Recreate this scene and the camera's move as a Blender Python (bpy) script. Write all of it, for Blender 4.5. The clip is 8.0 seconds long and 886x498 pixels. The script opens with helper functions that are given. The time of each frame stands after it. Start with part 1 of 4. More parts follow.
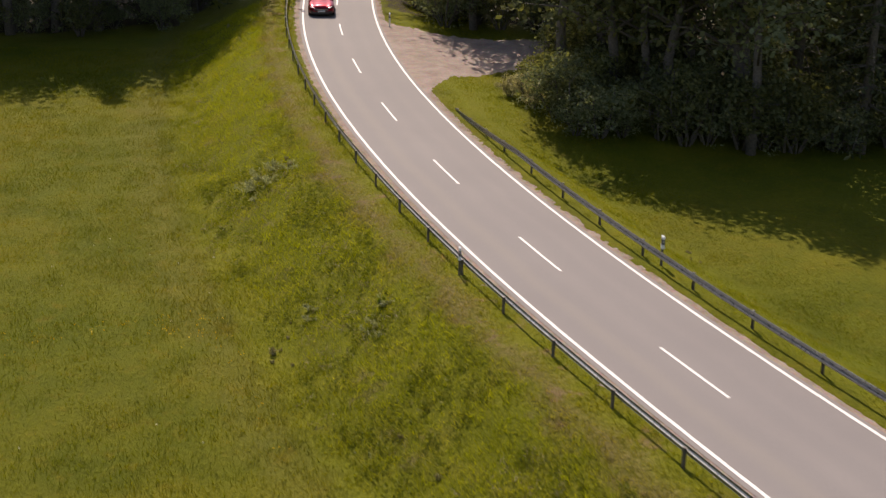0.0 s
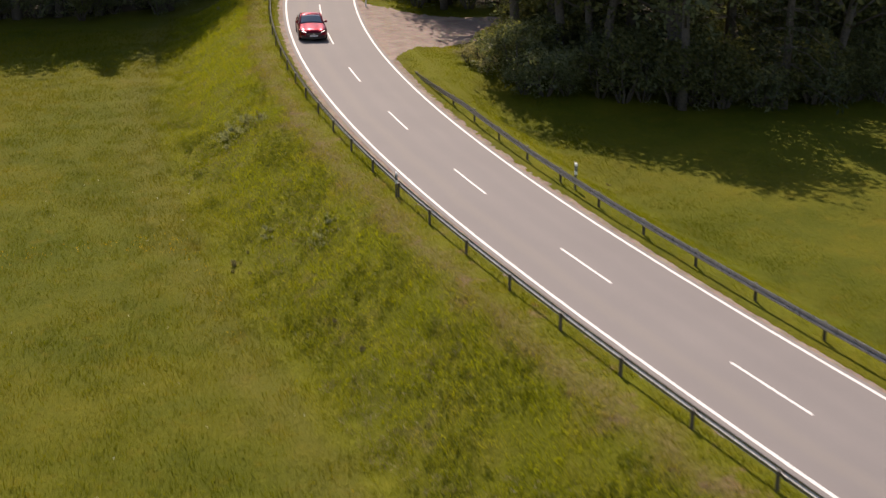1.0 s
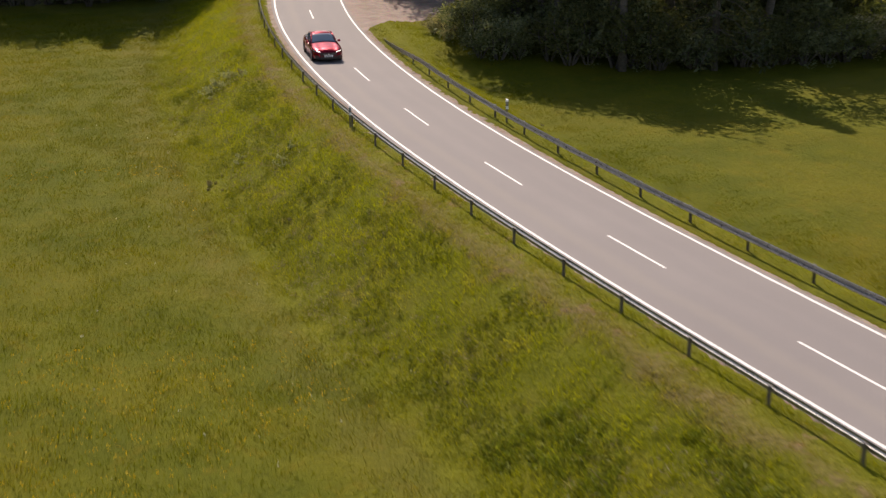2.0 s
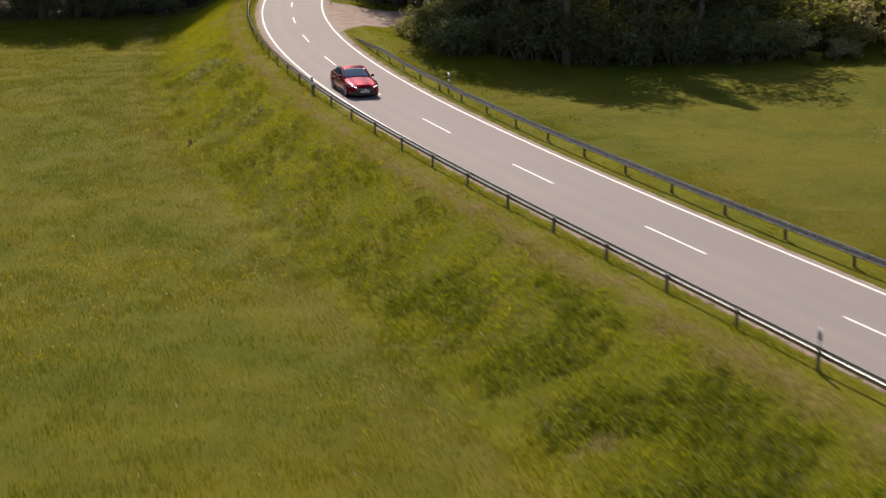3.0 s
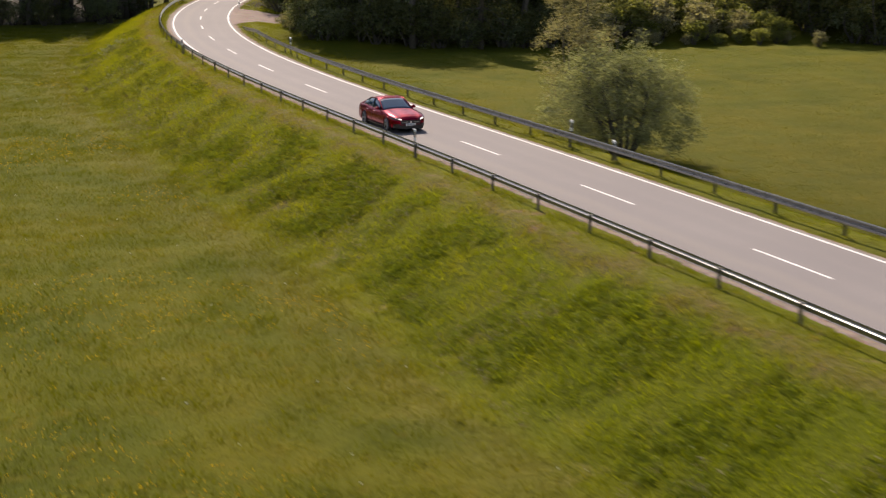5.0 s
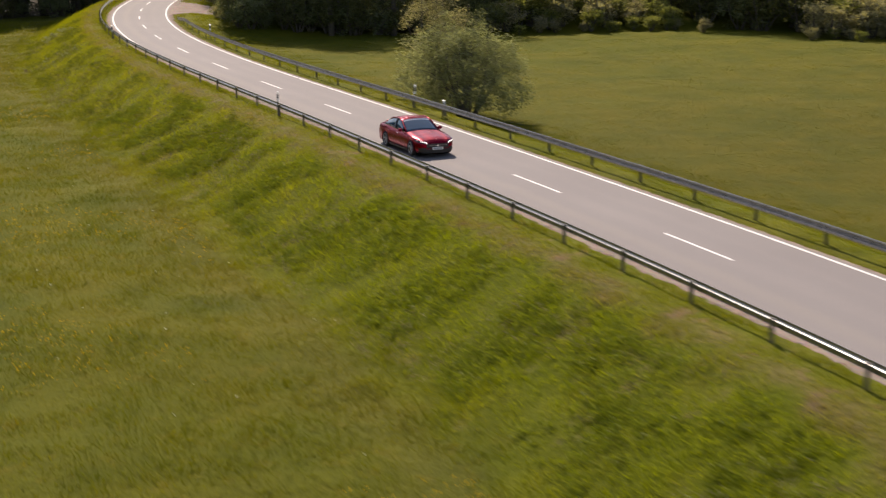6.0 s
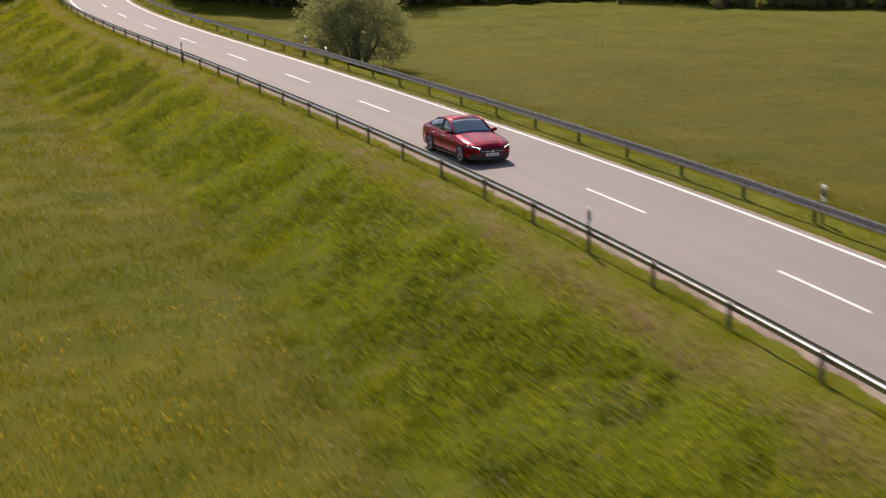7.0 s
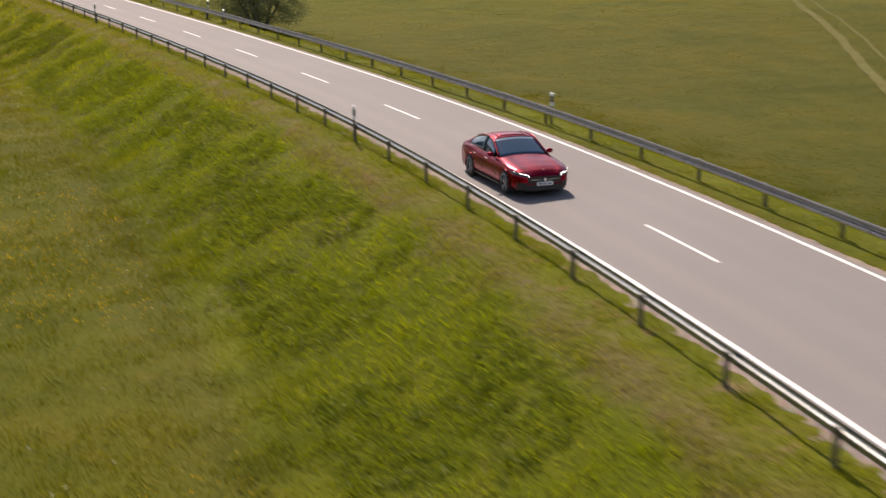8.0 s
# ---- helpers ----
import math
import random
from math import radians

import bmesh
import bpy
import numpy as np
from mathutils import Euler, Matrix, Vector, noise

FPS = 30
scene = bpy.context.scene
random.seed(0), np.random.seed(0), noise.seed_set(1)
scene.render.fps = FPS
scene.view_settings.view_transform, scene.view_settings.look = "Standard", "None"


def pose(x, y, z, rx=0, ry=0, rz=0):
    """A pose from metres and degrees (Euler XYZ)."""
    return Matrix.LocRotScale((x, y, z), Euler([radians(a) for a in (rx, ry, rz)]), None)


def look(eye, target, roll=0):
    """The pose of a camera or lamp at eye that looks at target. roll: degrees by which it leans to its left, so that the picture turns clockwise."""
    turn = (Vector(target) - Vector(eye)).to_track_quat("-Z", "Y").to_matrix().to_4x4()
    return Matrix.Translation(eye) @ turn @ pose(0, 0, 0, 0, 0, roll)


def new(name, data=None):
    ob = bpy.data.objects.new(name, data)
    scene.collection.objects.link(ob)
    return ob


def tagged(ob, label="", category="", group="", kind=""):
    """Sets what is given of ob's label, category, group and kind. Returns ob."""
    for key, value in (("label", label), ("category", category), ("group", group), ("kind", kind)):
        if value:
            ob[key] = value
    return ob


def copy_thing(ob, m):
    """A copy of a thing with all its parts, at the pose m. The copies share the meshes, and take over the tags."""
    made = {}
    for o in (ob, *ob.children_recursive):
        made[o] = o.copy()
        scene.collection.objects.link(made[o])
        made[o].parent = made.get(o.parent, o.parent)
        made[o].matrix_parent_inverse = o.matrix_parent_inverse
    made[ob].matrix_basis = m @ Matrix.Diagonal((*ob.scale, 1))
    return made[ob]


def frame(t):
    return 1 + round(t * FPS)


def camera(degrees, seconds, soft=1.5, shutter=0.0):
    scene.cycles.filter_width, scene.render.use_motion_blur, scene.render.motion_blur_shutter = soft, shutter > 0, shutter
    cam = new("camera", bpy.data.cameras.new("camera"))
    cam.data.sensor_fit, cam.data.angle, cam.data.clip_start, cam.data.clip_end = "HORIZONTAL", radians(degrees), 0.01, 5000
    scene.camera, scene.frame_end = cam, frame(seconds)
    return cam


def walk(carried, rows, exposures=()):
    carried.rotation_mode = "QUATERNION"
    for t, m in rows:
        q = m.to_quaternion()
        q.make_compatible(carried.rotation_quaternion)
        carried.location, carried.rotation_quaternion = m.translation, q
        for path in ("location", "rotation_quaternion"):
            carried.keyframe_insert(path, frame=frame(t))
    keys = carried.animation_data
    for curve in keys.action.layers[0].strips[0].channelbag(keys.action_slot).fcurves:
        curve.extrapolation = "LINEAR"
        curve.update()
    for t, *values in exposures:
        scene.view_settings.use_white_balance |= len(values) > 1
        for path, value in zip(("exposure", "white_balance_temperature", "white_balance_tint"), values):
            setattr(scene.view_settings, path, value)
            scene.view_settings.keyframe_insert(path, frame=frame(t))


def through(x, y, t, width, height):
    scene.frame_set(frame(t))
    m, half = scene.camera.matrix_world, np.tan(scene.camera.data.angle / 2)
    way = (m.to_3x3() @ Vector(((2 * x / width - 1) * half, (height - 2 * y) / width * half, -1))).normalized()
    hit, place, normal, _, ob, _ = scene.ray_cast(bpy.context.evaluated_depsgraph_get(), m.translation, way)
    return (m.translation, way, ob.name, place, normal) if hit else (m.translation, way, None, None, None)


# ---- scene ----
cam = camera(35.5, 8.0, soft=1.2, shutter=0.5)
PATH = [
    (0, (-16.752, 4.140, 19.814), (-0.218, 27.016, 9.653), 0.81),
    (0.5, (-17.693, -0.058, 19.619), (-1.341, 22.983, 9.532), 0.40),
    (1, (-18.991, -5.106, 18.902), (-2.738, 18.073, 8.974), 0.11),
    (1.5, (-20.421, -10.383, 18.076), (-4.312, 12.959, 8.298), -0.29),
    (1.7, (-21.057, -12.560, 17.721), (-4.989, 10.852, 8.040), -0.28),
    (2.8, (-25.393, -25.753, 15.238), (-9.335, -1.884, 6.728), 0.21),
    (3, (-25.951, -28.332, 14.640), (-9.929, -4.358, 6.360), 0.16),
    (3.5, (-27.031, -35.044, 13.128), (-11.017, -10.919, 5.285), 0.17),
    (4, (-28.193, -41.611, 11.984), (-12.200, -17.337, 4.569), 0.20),
    (4.5, (-29.030, -48.908, 11.027), (-12.909, -24.618, 3.949), 0.27),
    (5, (-29.652, -55.888, 10.793), (-13.430, -31.637, 3.811), 0.14),
    (5.2, (-29.918, -58.719, 10.725), (-13.650, -34.492, 3.769), 0.06),
    (6.3, (-31.505, -74.820, 10.528), (-14.934, -50.814, 3.519), -0.22),
    (6.5, (-31.615, -77.620, 10.230), (-15.039, -53.623, 3.202), -0.29),
    (7, (-31.778, -84.268, 9.385), (-15.293, -60.254, 2.204), -0.33),
    (7.5, (-32.360, -91.538, 8.870), (-15.793, -67.633, 1.519), -0.63),
    (8, (-32.795, -98.040, 8.233), (-16.036, -74.253, 0.931), -0.31),
]
walk(cam, [(t, look(eye, target, roll)) for t, eye, target, roll in PATH], exposures=[(0.0, 0.61, 7350, 18), (8.0, 0.61, 7350, 18)])

# ---- world and sun ----
SUN_EL, SUN_AZ = radians(46), (0.35, 0.94)          # azimuth as a direction towards the sun
world = bpy.data.worlds.new("sky")
scene.world = world
world.use_nodes = True
wn = world.node_tree
sky = wn.nodes.new("ShaderNodeTexSky")
sky.sky_type, sky.sun_disc = "NISHITA", False
sky.sun_elevation, sky.sun_rotation = SUN_EL, math.atan2(SUN_AZ[0], SUN_AZ[1])
wn.links.new(sky.outputs[0], wn.nodes["Background"].inputs[0])
wn.nodes["Background"].inputs[1].default_value = 0.10
sun = new("sun", bpy.data.lights.new("sun", "SUN"))
sun.data.energy, sun.data.angle, sun.data.color = 4.0, radians(0.5), (1.0, 0.95, 0.87)
sun.matrix_world = look((SUN_AZ[0] * 100, SUN_AZ[1] * 100, 100 * math.tan(SUN_EL)), (0, 0, 0))

# ---- the road's line: s along it (away from the camera), o across it (to the right) ----
HEAD_S = np.arange(-96, 133, 12.0)
HEAD = np.array([-0.3785, -0.3393, -0.3031, -0.2629, -0.2214, -0.195, -0.1815, -0.1747, -0.1598, -0.1621, -0.187, -0.2228, -0.2781, -0.3341, -0.3893, -0.4483, -0.5074, -0.5665, -0.6256, -0.6846])
ROAD_Z_S, ROAD_Z = (-96, -60, -24, 12, 48, 84, 132), (-0.9, -0.55, -0.21, 0.11, 0.47, 0.6, 0.92)
BANK_S, BANK = (-96, -24, 48, 132), (0.0516, 0.0177, -0.0083, -0.0181)
LINE_S = np.arange(-260, 300.01, 1.0)
_h = np.interp(LINE_S, HEAD_S, HEAD)
_dx, _dy = -np.sin(_h), np.cos(_h)
LINE_X = np.concatenate([[0], np.cumsum((_dx[1:] + _dx[:-1]) / 2)])
LINE_Y = np.concatenate([[0], np.cumsum((_dy[1:] + _dy[:-1]) / 2)])
LINE_X += 8.851 - LINE_X[260]
LINE_Y -= LINE_Y[260]
LINE_Z = np.convolve(np.pad(np.interp(LINE_S, ROAD_Z_S, ROAD_Z), 12, "edge"), np.ones(25) / 25, "valid")
LINE_B = np.interp(LINE_S, BANK_S, BANK)


def on_road(s, o, up=0.0):
    """The place at s along and o across the road, up metres over its surface."""
    hd = np.interp(s, LINE_S, _h)
    return Vector((float(np.interp(s, LINE_S, LINE_X) + o * np.cos(hd)), float(np.interp(s, LINE_S, LINE_Y) + o * np.sin(hd)),
                   float(np.interp(s, LINE_S, LINE_Z) + o * np.interp(s, LINE_S, LINE_B) + up)))


def heading(s):
    return float(np.interp(s, LINE_S, _h))


def road_coords(x, y):
    """s and o of places, for arrays."""
    x, y = np.asarray(x, float), np.asarray(y, float)
    best = np.full(x.shape, 1e18)
    idx = np.zeros(x.shape, int)
    for i in range(0, len(LINE_S), 4):
        d = (LINE_X[i] - x) ** 2 + (LINE_Y[i] - y) ** 2
        m = d < best
        best[m], idx[m] = d[m], i
    for _ in range(3):
        along = -(x - LINE_X[idx]) * np.sin(_h[idx]) + (y - LINE_Y[idx]) * np.cos(_h[idx])
        idx = np.clip(idx + np.round(along).astype(int), 0, len(LINE_S) - 1)
    c, s_ = np.cos(_h[idx]), np.sin(_h[idx])
    along = -(x - LINE_X[idx]) * s_ + (y - LINE_Y[idx]) * c
    return LINE_S[idx] + along, (x - LINE_X[idx]) * c + (y - LINE_Y[idx]) * s_, idx


def smooth(a, b, x):
    u = np.clip((x - a) / (b - a), 0, 1)
    return u * u * (3 - 2 * u)



def ground_z(x, y):
    """Height of the ground: the verges, the bank down to the meadow, the field on the other side."""
    s, o, i = road_coords(x, y)
    oc = np.clip(o, -8, 8)
    z = LINE_Z[i] + oc * LINE_B[i] - 0.03
    left = -2.65 * smooth(4.9, 12.0, -o) - 0.1 * smooth(12, 40, -o)
    flat = smooth(60, 72, s) * (1 - smooth(98, 108, s))          # level ground beside the gravel pull-in
    right = -1.5 * smooth(4.4, 8.5, o) * (1 - 0.8 * flat) - 0.25 * smooth(9, 20, o) * (1 - flat)
    left = left + 0.12 * smooth(3.25, 3.85, -o) * (1 - smooth(4.8, 6.8, -o))          # the verge is grown up a little over the asphalt
    right = right + 0.07 * smooth(3.5, 4.1, o) * (1 - smooth(4.4, 6.0, o)) * (1 - flat)
    lumps = 0.10 * np.sin(x * 0.31 + 1.3 * np.sin(y * 0.17)) * np.sin(y * 0.27 + 0.8) + 0.05 * np.sin(x * 0.9 + y * 0.6) * np.sin(y * 1.1 - x * 0.4)
    far = smooth(5.0, 9.0, np.abs(o))
    return z + np.where(o < 0, left, right) + lumps * far


def ground_at(x, y):
    return float(ground_z(np.array([x]), np.array([y]))[0])


def on_ground(s, o, up=0.0):
    p = on_road(s, o)
    return Vector((p.x, p.y, ground_at(p.x, p.y) + up))


# ---- materials ----
def material(name):
    m = bpy.data.materials.new(name)
    m.use_nodes = True
    return m, m.node_tree.nodes, m.node_tree.links, m.node_tree.nodes["Principled BSDF"]


def noise_tex(n, l, scale, detail=4.0, rough=0.6, vector=None):
    t = n.new("ShaderNodeTexNoise")
    t.inputs["Scale"].default_value, t.inputs["Detail"].default_value, t.inputs["Roughness"].default_value = scale, detail, rough
    if vector is not None:
        l.new(vector, t.inputs["Vector"])
    return t.outputs["Fac"]


def ramp(n, l, fac, stops):
    r = n.new("ShaderNodeValToRGB")
    while len(r.color_ramp.elements) < len(stops):
        r.color_ramp.elements.new(0.5)
    for e, (p, c) in zip(r.color_ramp.elements, stops):
        e.position, e.color = p, (*c, 1) if len(c) == 3 else c
    l.new(fac, r.inputs[0])
    return r.outputs["Color"]


def mix(n, l, fac, a, b, mode="MIX"):
    m = n.new("ShaderNodeMix")
    m.data_type, m.blend_type = "RGBA", mode
    for sock, v in ((m.inputs[0], fac), (m.inputs[6], a), (m.inputs[7], b)):
        if isinstance(v, (int, float)):
            sock.default_value = v
        elif isinstance(v, tuple):
            sock.default_value = (*v, 1)
        else:
            l.new(v, sock)
    return m.outputs[2]


def math_node(n, l, op, a, b=0.0):
    m = n.new("ShaderNodeMath")
    m.operation = op
    for sock, v in zip(m.inputs, (a, b)):
        if isinstance(v, (int, float)):
            sock.default_value = v
        else:
            l.new(v, sock)
    return m.outputs[0]


def bump(n, l, b, height, strength, distance):
    k = n.new("ShaderNodeBump")
    k.inputs["Strength"].default_value, k.inputs["Distance"].default_value = strength, distance
    l.new(height, k.inputs["Height"])
    l.new(k.outputs[0], b.inputs["Normal"])


def position(n):
    return n.new("ShaderNodeNewGeometry").outputs["Position"]


def plain(name, colour, rough=0.6, metal=0.0, vary=0.12, scale=6.0, coat=0.0):
    """A painted or plastic surface with slight stains."""
    m, n, l, b = material(name)
    f = noise_tex(n, l, scale, 5, 0.65, n.new("ShaderNodeTexCoord").outputs["Object"])
    dark = tuple(c * (1 - vary) for c in colour)
    l.new(ramp(n, l, f, [(0.3, dark), (0.7, colour)]), b.inputs["Base Color"])
    b.inputs["Roughness"].default_value, b.inputs["Metallic"].default_value = rough, metal
    b.inputs["Coat Weight"].default_value = coat
    return m


def zone(n, l, o, centre, half, soft):
    """1 within half of centre across the road, fading over soft."""
    d = math_node(n, l, "ABSOLUTE", math_node(n, l, "SUBTRACT", o, centre))
    k = n.new("ShaderNodeMapRange")
    k.inputs[1].default_value, k.inputs[2].default_value = half + soft, half
    l.new(d, k.inputs[0])
    return k.outputs[0]


def turf_colour(n, l, blade):
    """Meadow colours by place: o is the distance across the road, stored on the points."""
    pos = position(n)
    at = n.new("ShaderNodeAttribute")
    at.attribute_name = "across"
    big = noise_tex(n, l, 0.10, 3, 0.55, pos)
    mid = noise_tex(n, l, 0.55, 4, 0.6, pos)
    fine = noise_tex(n, l, 5.0, 4, 0.7, pos)
    o = math_node(n, l, "ADD", at.outputs["Fac"], math_node(n, l, "MULTIPLY", math_node(n, l, "SUBTRACT", mid, 0.5), 3.2))
    meadow = ramp(n, l, big, [(0.30, (0.078, 0.087, 0.005)), (0.48, (0.092, 0.096, 0.006)), (0.60, (0.104, 0.101, 0.007)), (0.74, (0.083, 0.090, 0.005))])
    bank = ramp(n, l, mid, [(0.30, (0.158, 0.170, 0.008)), (0.5, (0.186, 0.193, 0.010)), (0.72, (0.214, 0.200, 0.026))])
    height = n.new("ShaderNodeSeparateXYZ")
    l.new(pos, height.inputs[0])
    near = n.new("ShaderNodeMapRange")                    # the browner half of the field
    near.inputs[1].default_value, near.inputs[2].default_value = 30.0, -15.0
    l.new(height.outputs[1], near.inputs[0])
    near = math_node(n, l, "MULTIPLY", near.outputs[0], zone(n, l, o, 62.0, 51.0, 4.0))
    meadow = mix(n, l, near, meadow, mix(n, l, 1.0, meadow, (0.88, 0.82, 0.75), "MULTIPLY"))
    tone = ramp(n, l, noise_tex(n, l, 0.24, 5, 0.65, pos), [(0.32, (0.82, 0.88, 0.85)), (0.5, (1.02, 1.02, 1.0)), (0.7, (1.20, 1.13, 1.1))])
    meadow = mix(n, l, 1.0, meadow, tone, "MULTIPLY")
    gold = ramp(n, l, noise_tex(n, l, 0.9, 5, 0.75, pos), [(0.54, (0, 0, 0)), (0.68, (1, 1, 1))])
    meadow = mix(n, l, math_node(n, l, "MULTIPLY", gold, 0.45), meadow, (0.150, 0.112, 0.008))
    worn = math_node(n, l, "MULTIPLY", zone(n, l, o, -13.2, 0.5, 1.2), math_node(n, l, "MULTIPLY", mid, 0.3))
    meadow = mix(n, l, worn, meadow, (0.155, 0.128, 0.05))
    lush = n.new("ShaderNodeMapRange")                    # deeper green bank grass further down the road, and a dimmed meadow
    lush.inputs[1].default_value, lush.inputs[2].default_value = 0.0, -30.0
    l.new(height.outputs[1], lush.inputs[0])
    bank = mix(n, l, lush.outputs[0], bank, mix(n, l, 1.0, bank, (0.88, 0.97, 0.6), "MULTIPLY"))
    # meadow dimmed down the road: its shade seen from above, put into the colour
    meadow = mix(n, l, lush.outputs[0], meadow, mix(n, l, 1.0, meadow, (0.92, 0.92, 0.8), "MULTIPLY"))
    c = mix(n, l, zone(n, l, o, -7.6, 1.7, 3.2), meadow, bank)
    c = mix(n, l, math_node(n, l, "MULTIPLY", zone(n, l, o, 6.0, 1.3, 1.4), 0.35), c, bank)
    dry = ramp(n, l, fine, [(0.32, (0.11, 0.085, 0.02)), (0.62, (0.22, 0.165, 0.085))])
    strip = math_node(n, l, "MULTIPLY", zone(n, l, o, -5.3, 0.2, 0.9), ramp(n, l, noise_tex(n, l, 0.30, 4, 0.7, pos), [(0.34, (0.25,) * 3), (0.62, (1,) * 3)]))
    c = mix(n, l, math_node(n, l, "MULTIPLY", strip, 0.68 if blade else 0.85), c, dry)
    bare = ramp(n, l, noise_tex(n, l, 0.8, 5, 0.7, pos), [(0.56, (0, 0, 0)), (0.66, (1, 1, 1))])
    c = mix(n, l, math_node(n, l, "MULTIPLY", bare, zone(n, l, o, -4.7, 0.7, 0.6)), c, (0.21, 0.145, 0.09))
    patch = ramp(n, l, noise_tex(n, l, 0.38, 6, 0.72, pos), [(0.60, (0, 0, 0)), (0.70, (1, 1, 1))])
    patch = math_node(n, l, "MULTIPLY", patch, zone(n, l, o, -9.0, 2.0, 2.0))
    c = mix(n, l, math_node(n, l, "MULTIPLY", patch, 0.8), c, (0.24, 0.195, 0.105))
    return c, fine, mid


def make_ground_material():
    m, n, l, b = material("turf")
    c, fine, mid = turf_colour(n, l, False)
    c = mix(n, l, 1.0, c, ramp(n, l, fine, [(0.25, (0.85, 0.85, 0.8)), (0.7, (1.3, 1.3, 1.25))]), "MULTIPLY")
    c = mix(n, l, 1.0, c, (0.82, 0.82, 0.70), "MULTIPLY")          # old thatch under the blades, darkened for the shade deep between them
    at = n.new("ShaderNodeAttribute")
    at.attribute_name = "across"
    # darker again on the bank: the tall grass's shade, put into the colour
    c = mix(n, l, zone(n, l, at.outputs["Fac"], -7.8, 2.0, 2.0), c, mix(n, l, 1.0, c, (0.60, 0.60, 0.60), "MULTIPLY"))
    # brown leaf litter, kept dark to make up for thin shade in the wood
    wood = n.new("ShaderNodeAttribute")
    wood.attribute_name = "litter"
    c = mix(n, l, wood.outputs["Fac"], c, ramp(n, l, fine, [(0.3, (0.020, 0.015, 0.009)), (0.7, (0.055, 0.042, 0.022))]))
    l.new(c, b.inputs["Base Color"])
    b.inputs["Roughness"].default_value, b.inputs["Specular IOR Level"].default_value = 0.95, 0.1
    bump(n, l, b, fine, 0.9, 0.12)
    return m


def make_leaf_material(name, stops, through=0.35, turf=False, scale=0.8):
    """Thin green surface: light passes through; each leaf or blade has its own tone."""
    m, n, l, b = material(name)
    n.remove(b)
    rnd = n.new("ShaderNodeNewGeometry").outputs["Random Per Island"]
    if turf:
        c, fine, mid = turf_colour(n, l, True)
        c = mix(n, l, 1.0, c, ramp(n, l, rnd, stops), "MULTIPLY")
        c = mix(n, l, 1.0, c, (1.42, 1.42, 1.0), "MULTIPLY")
    else:
        f = math_node(n, l, "ADD", math_node(n, l, "MULTIPLY", rnd, 0.6), math_node(n, l, "MULTIPLY", noise_tex(n, l, scale, 3, 0.6, position(n)), 0.5))
        c = ramp(n, l, f, stops)
    d, t, g, mx, mg = (n.new(k) for k in ("ShaderNodeBsdfDiffuse", "ShaderNodeBsdfTranslucent", "ShaderNodeBsdfGlossy", "ShaderNodeMixShader", "ShaderNodeMixShader"))
    l.new(c, d.inputs[0])
    l.new(mix(n, l, 1.0, c, (1.25, 1.2, 0.6), "MULTIPLY"), t.inputs[0])
    g.inputs["Roughness"].default_value = 0.45
    g.inputs[0].default_value = (0.5, 0.5, 0.5, 1)
    mx.inputs[0].default_value, mg.inputs[0].default_value = through, 0.014
    l.new(d.outputs[0], mx.inputs[1]), l.new(t.outputs[0], mx.inputs[2])
    l.new(mx.outputs[0], mg.inputs[1]), l.new(g.outputs[0], mg.inputs[2])
    l.new(mg.outputs[0], n["Material Output"].inputs[0])
    return m


def make_asphalt():
    m, n, l, b = material("asphalt")
    pos = position(n)
    at = n.new("ShaderNodeAttribute")
    at.attribute_name = "across"
    o = at.outputs["Fac"]
    wob = math_node(n, l, "ADD", o, math_node(n, l, "MULTIPLY", math_node(n, l, "SUBTRACT", noise_tex(n, l, 0.25, 3, 0.5, pos), 0.5), 0.7))
    big = noise_tex(n, l, 0.12, 4, 0.6, pos)
    grain = noise_tex(n, l, 28.0, 4, 0.8, pos)
    c = ramp(n, l, big, [(0.3, (0.190, 0.168, 0.161)), (0.7, (0.214, 0.190, 0.180))])
    rut = math_node(n, l, "ADD", math_node(n, l, "ADD", zone(n, l, wob, -2.0, 0.2, 0.5), zone(n, l, wob, -0.75, 0.2, 0.4)),
                    math_node(n, l, "ADD", zone(n, l, wob, 0.8, 0.2, 0.4), zone(n, l, wob, 2.0, 0.2, 0.5)))
    c = mix(n, l, math_node(n, l, "MULTIPLY", rut, 0.28), c, (0.168, 0.152, 0.150))
    c = mix(n, l, math_node(n, l, "MULTIPLY", zone(n, l, wob, -1.4, 0.12, 0.4), 0.5), c, (0.215, 0.190, 0.170))
    c = mix(n, l, 1.0, c, ramp(n, l, grain, [(0.25, (0.84, 0.84, 0.84)), (0.75, (1.08, 1.08, 1.08))]), "MULTIPLY")
    l.new(c, b.inputs["Base Color"])
    b.inputs["Roughness"].default_value, b.inputs["Specular IOR Level"].default_value = 0.8, 0.25
    bump(n, l, b, grain, 0.35, 0.006)
    return m


def make_gravel(name, dark, light):
    m, n, l, b = material(name)
    pos = position(n)
    v = n.new("ShaderNodeTexVoronoi")
    v.inputs["Scale"].default_value = 22.0
    l.new(pos, v.inputs["Vector"])
    mid = noise_tex(n, l, 0.9, 5, 0.7, pos)
    c = ramp(n, l, mid, [(0.3, dark), (0.62, light)])
    c = mix(n, l, 0.35, c, mix(n, l, 1.0, v.outputs["Color"], light, "MULTIPLY"))
    l.new(c, b.inputs["Base Color"])
    b.inputs["Roughness"].default_value, b.inputs["Specular IOR Level"].default_value = 0.95, 0.1
    bump(n, l, b, v.outputs["Distance"], 0.8, 0.02)
    return m


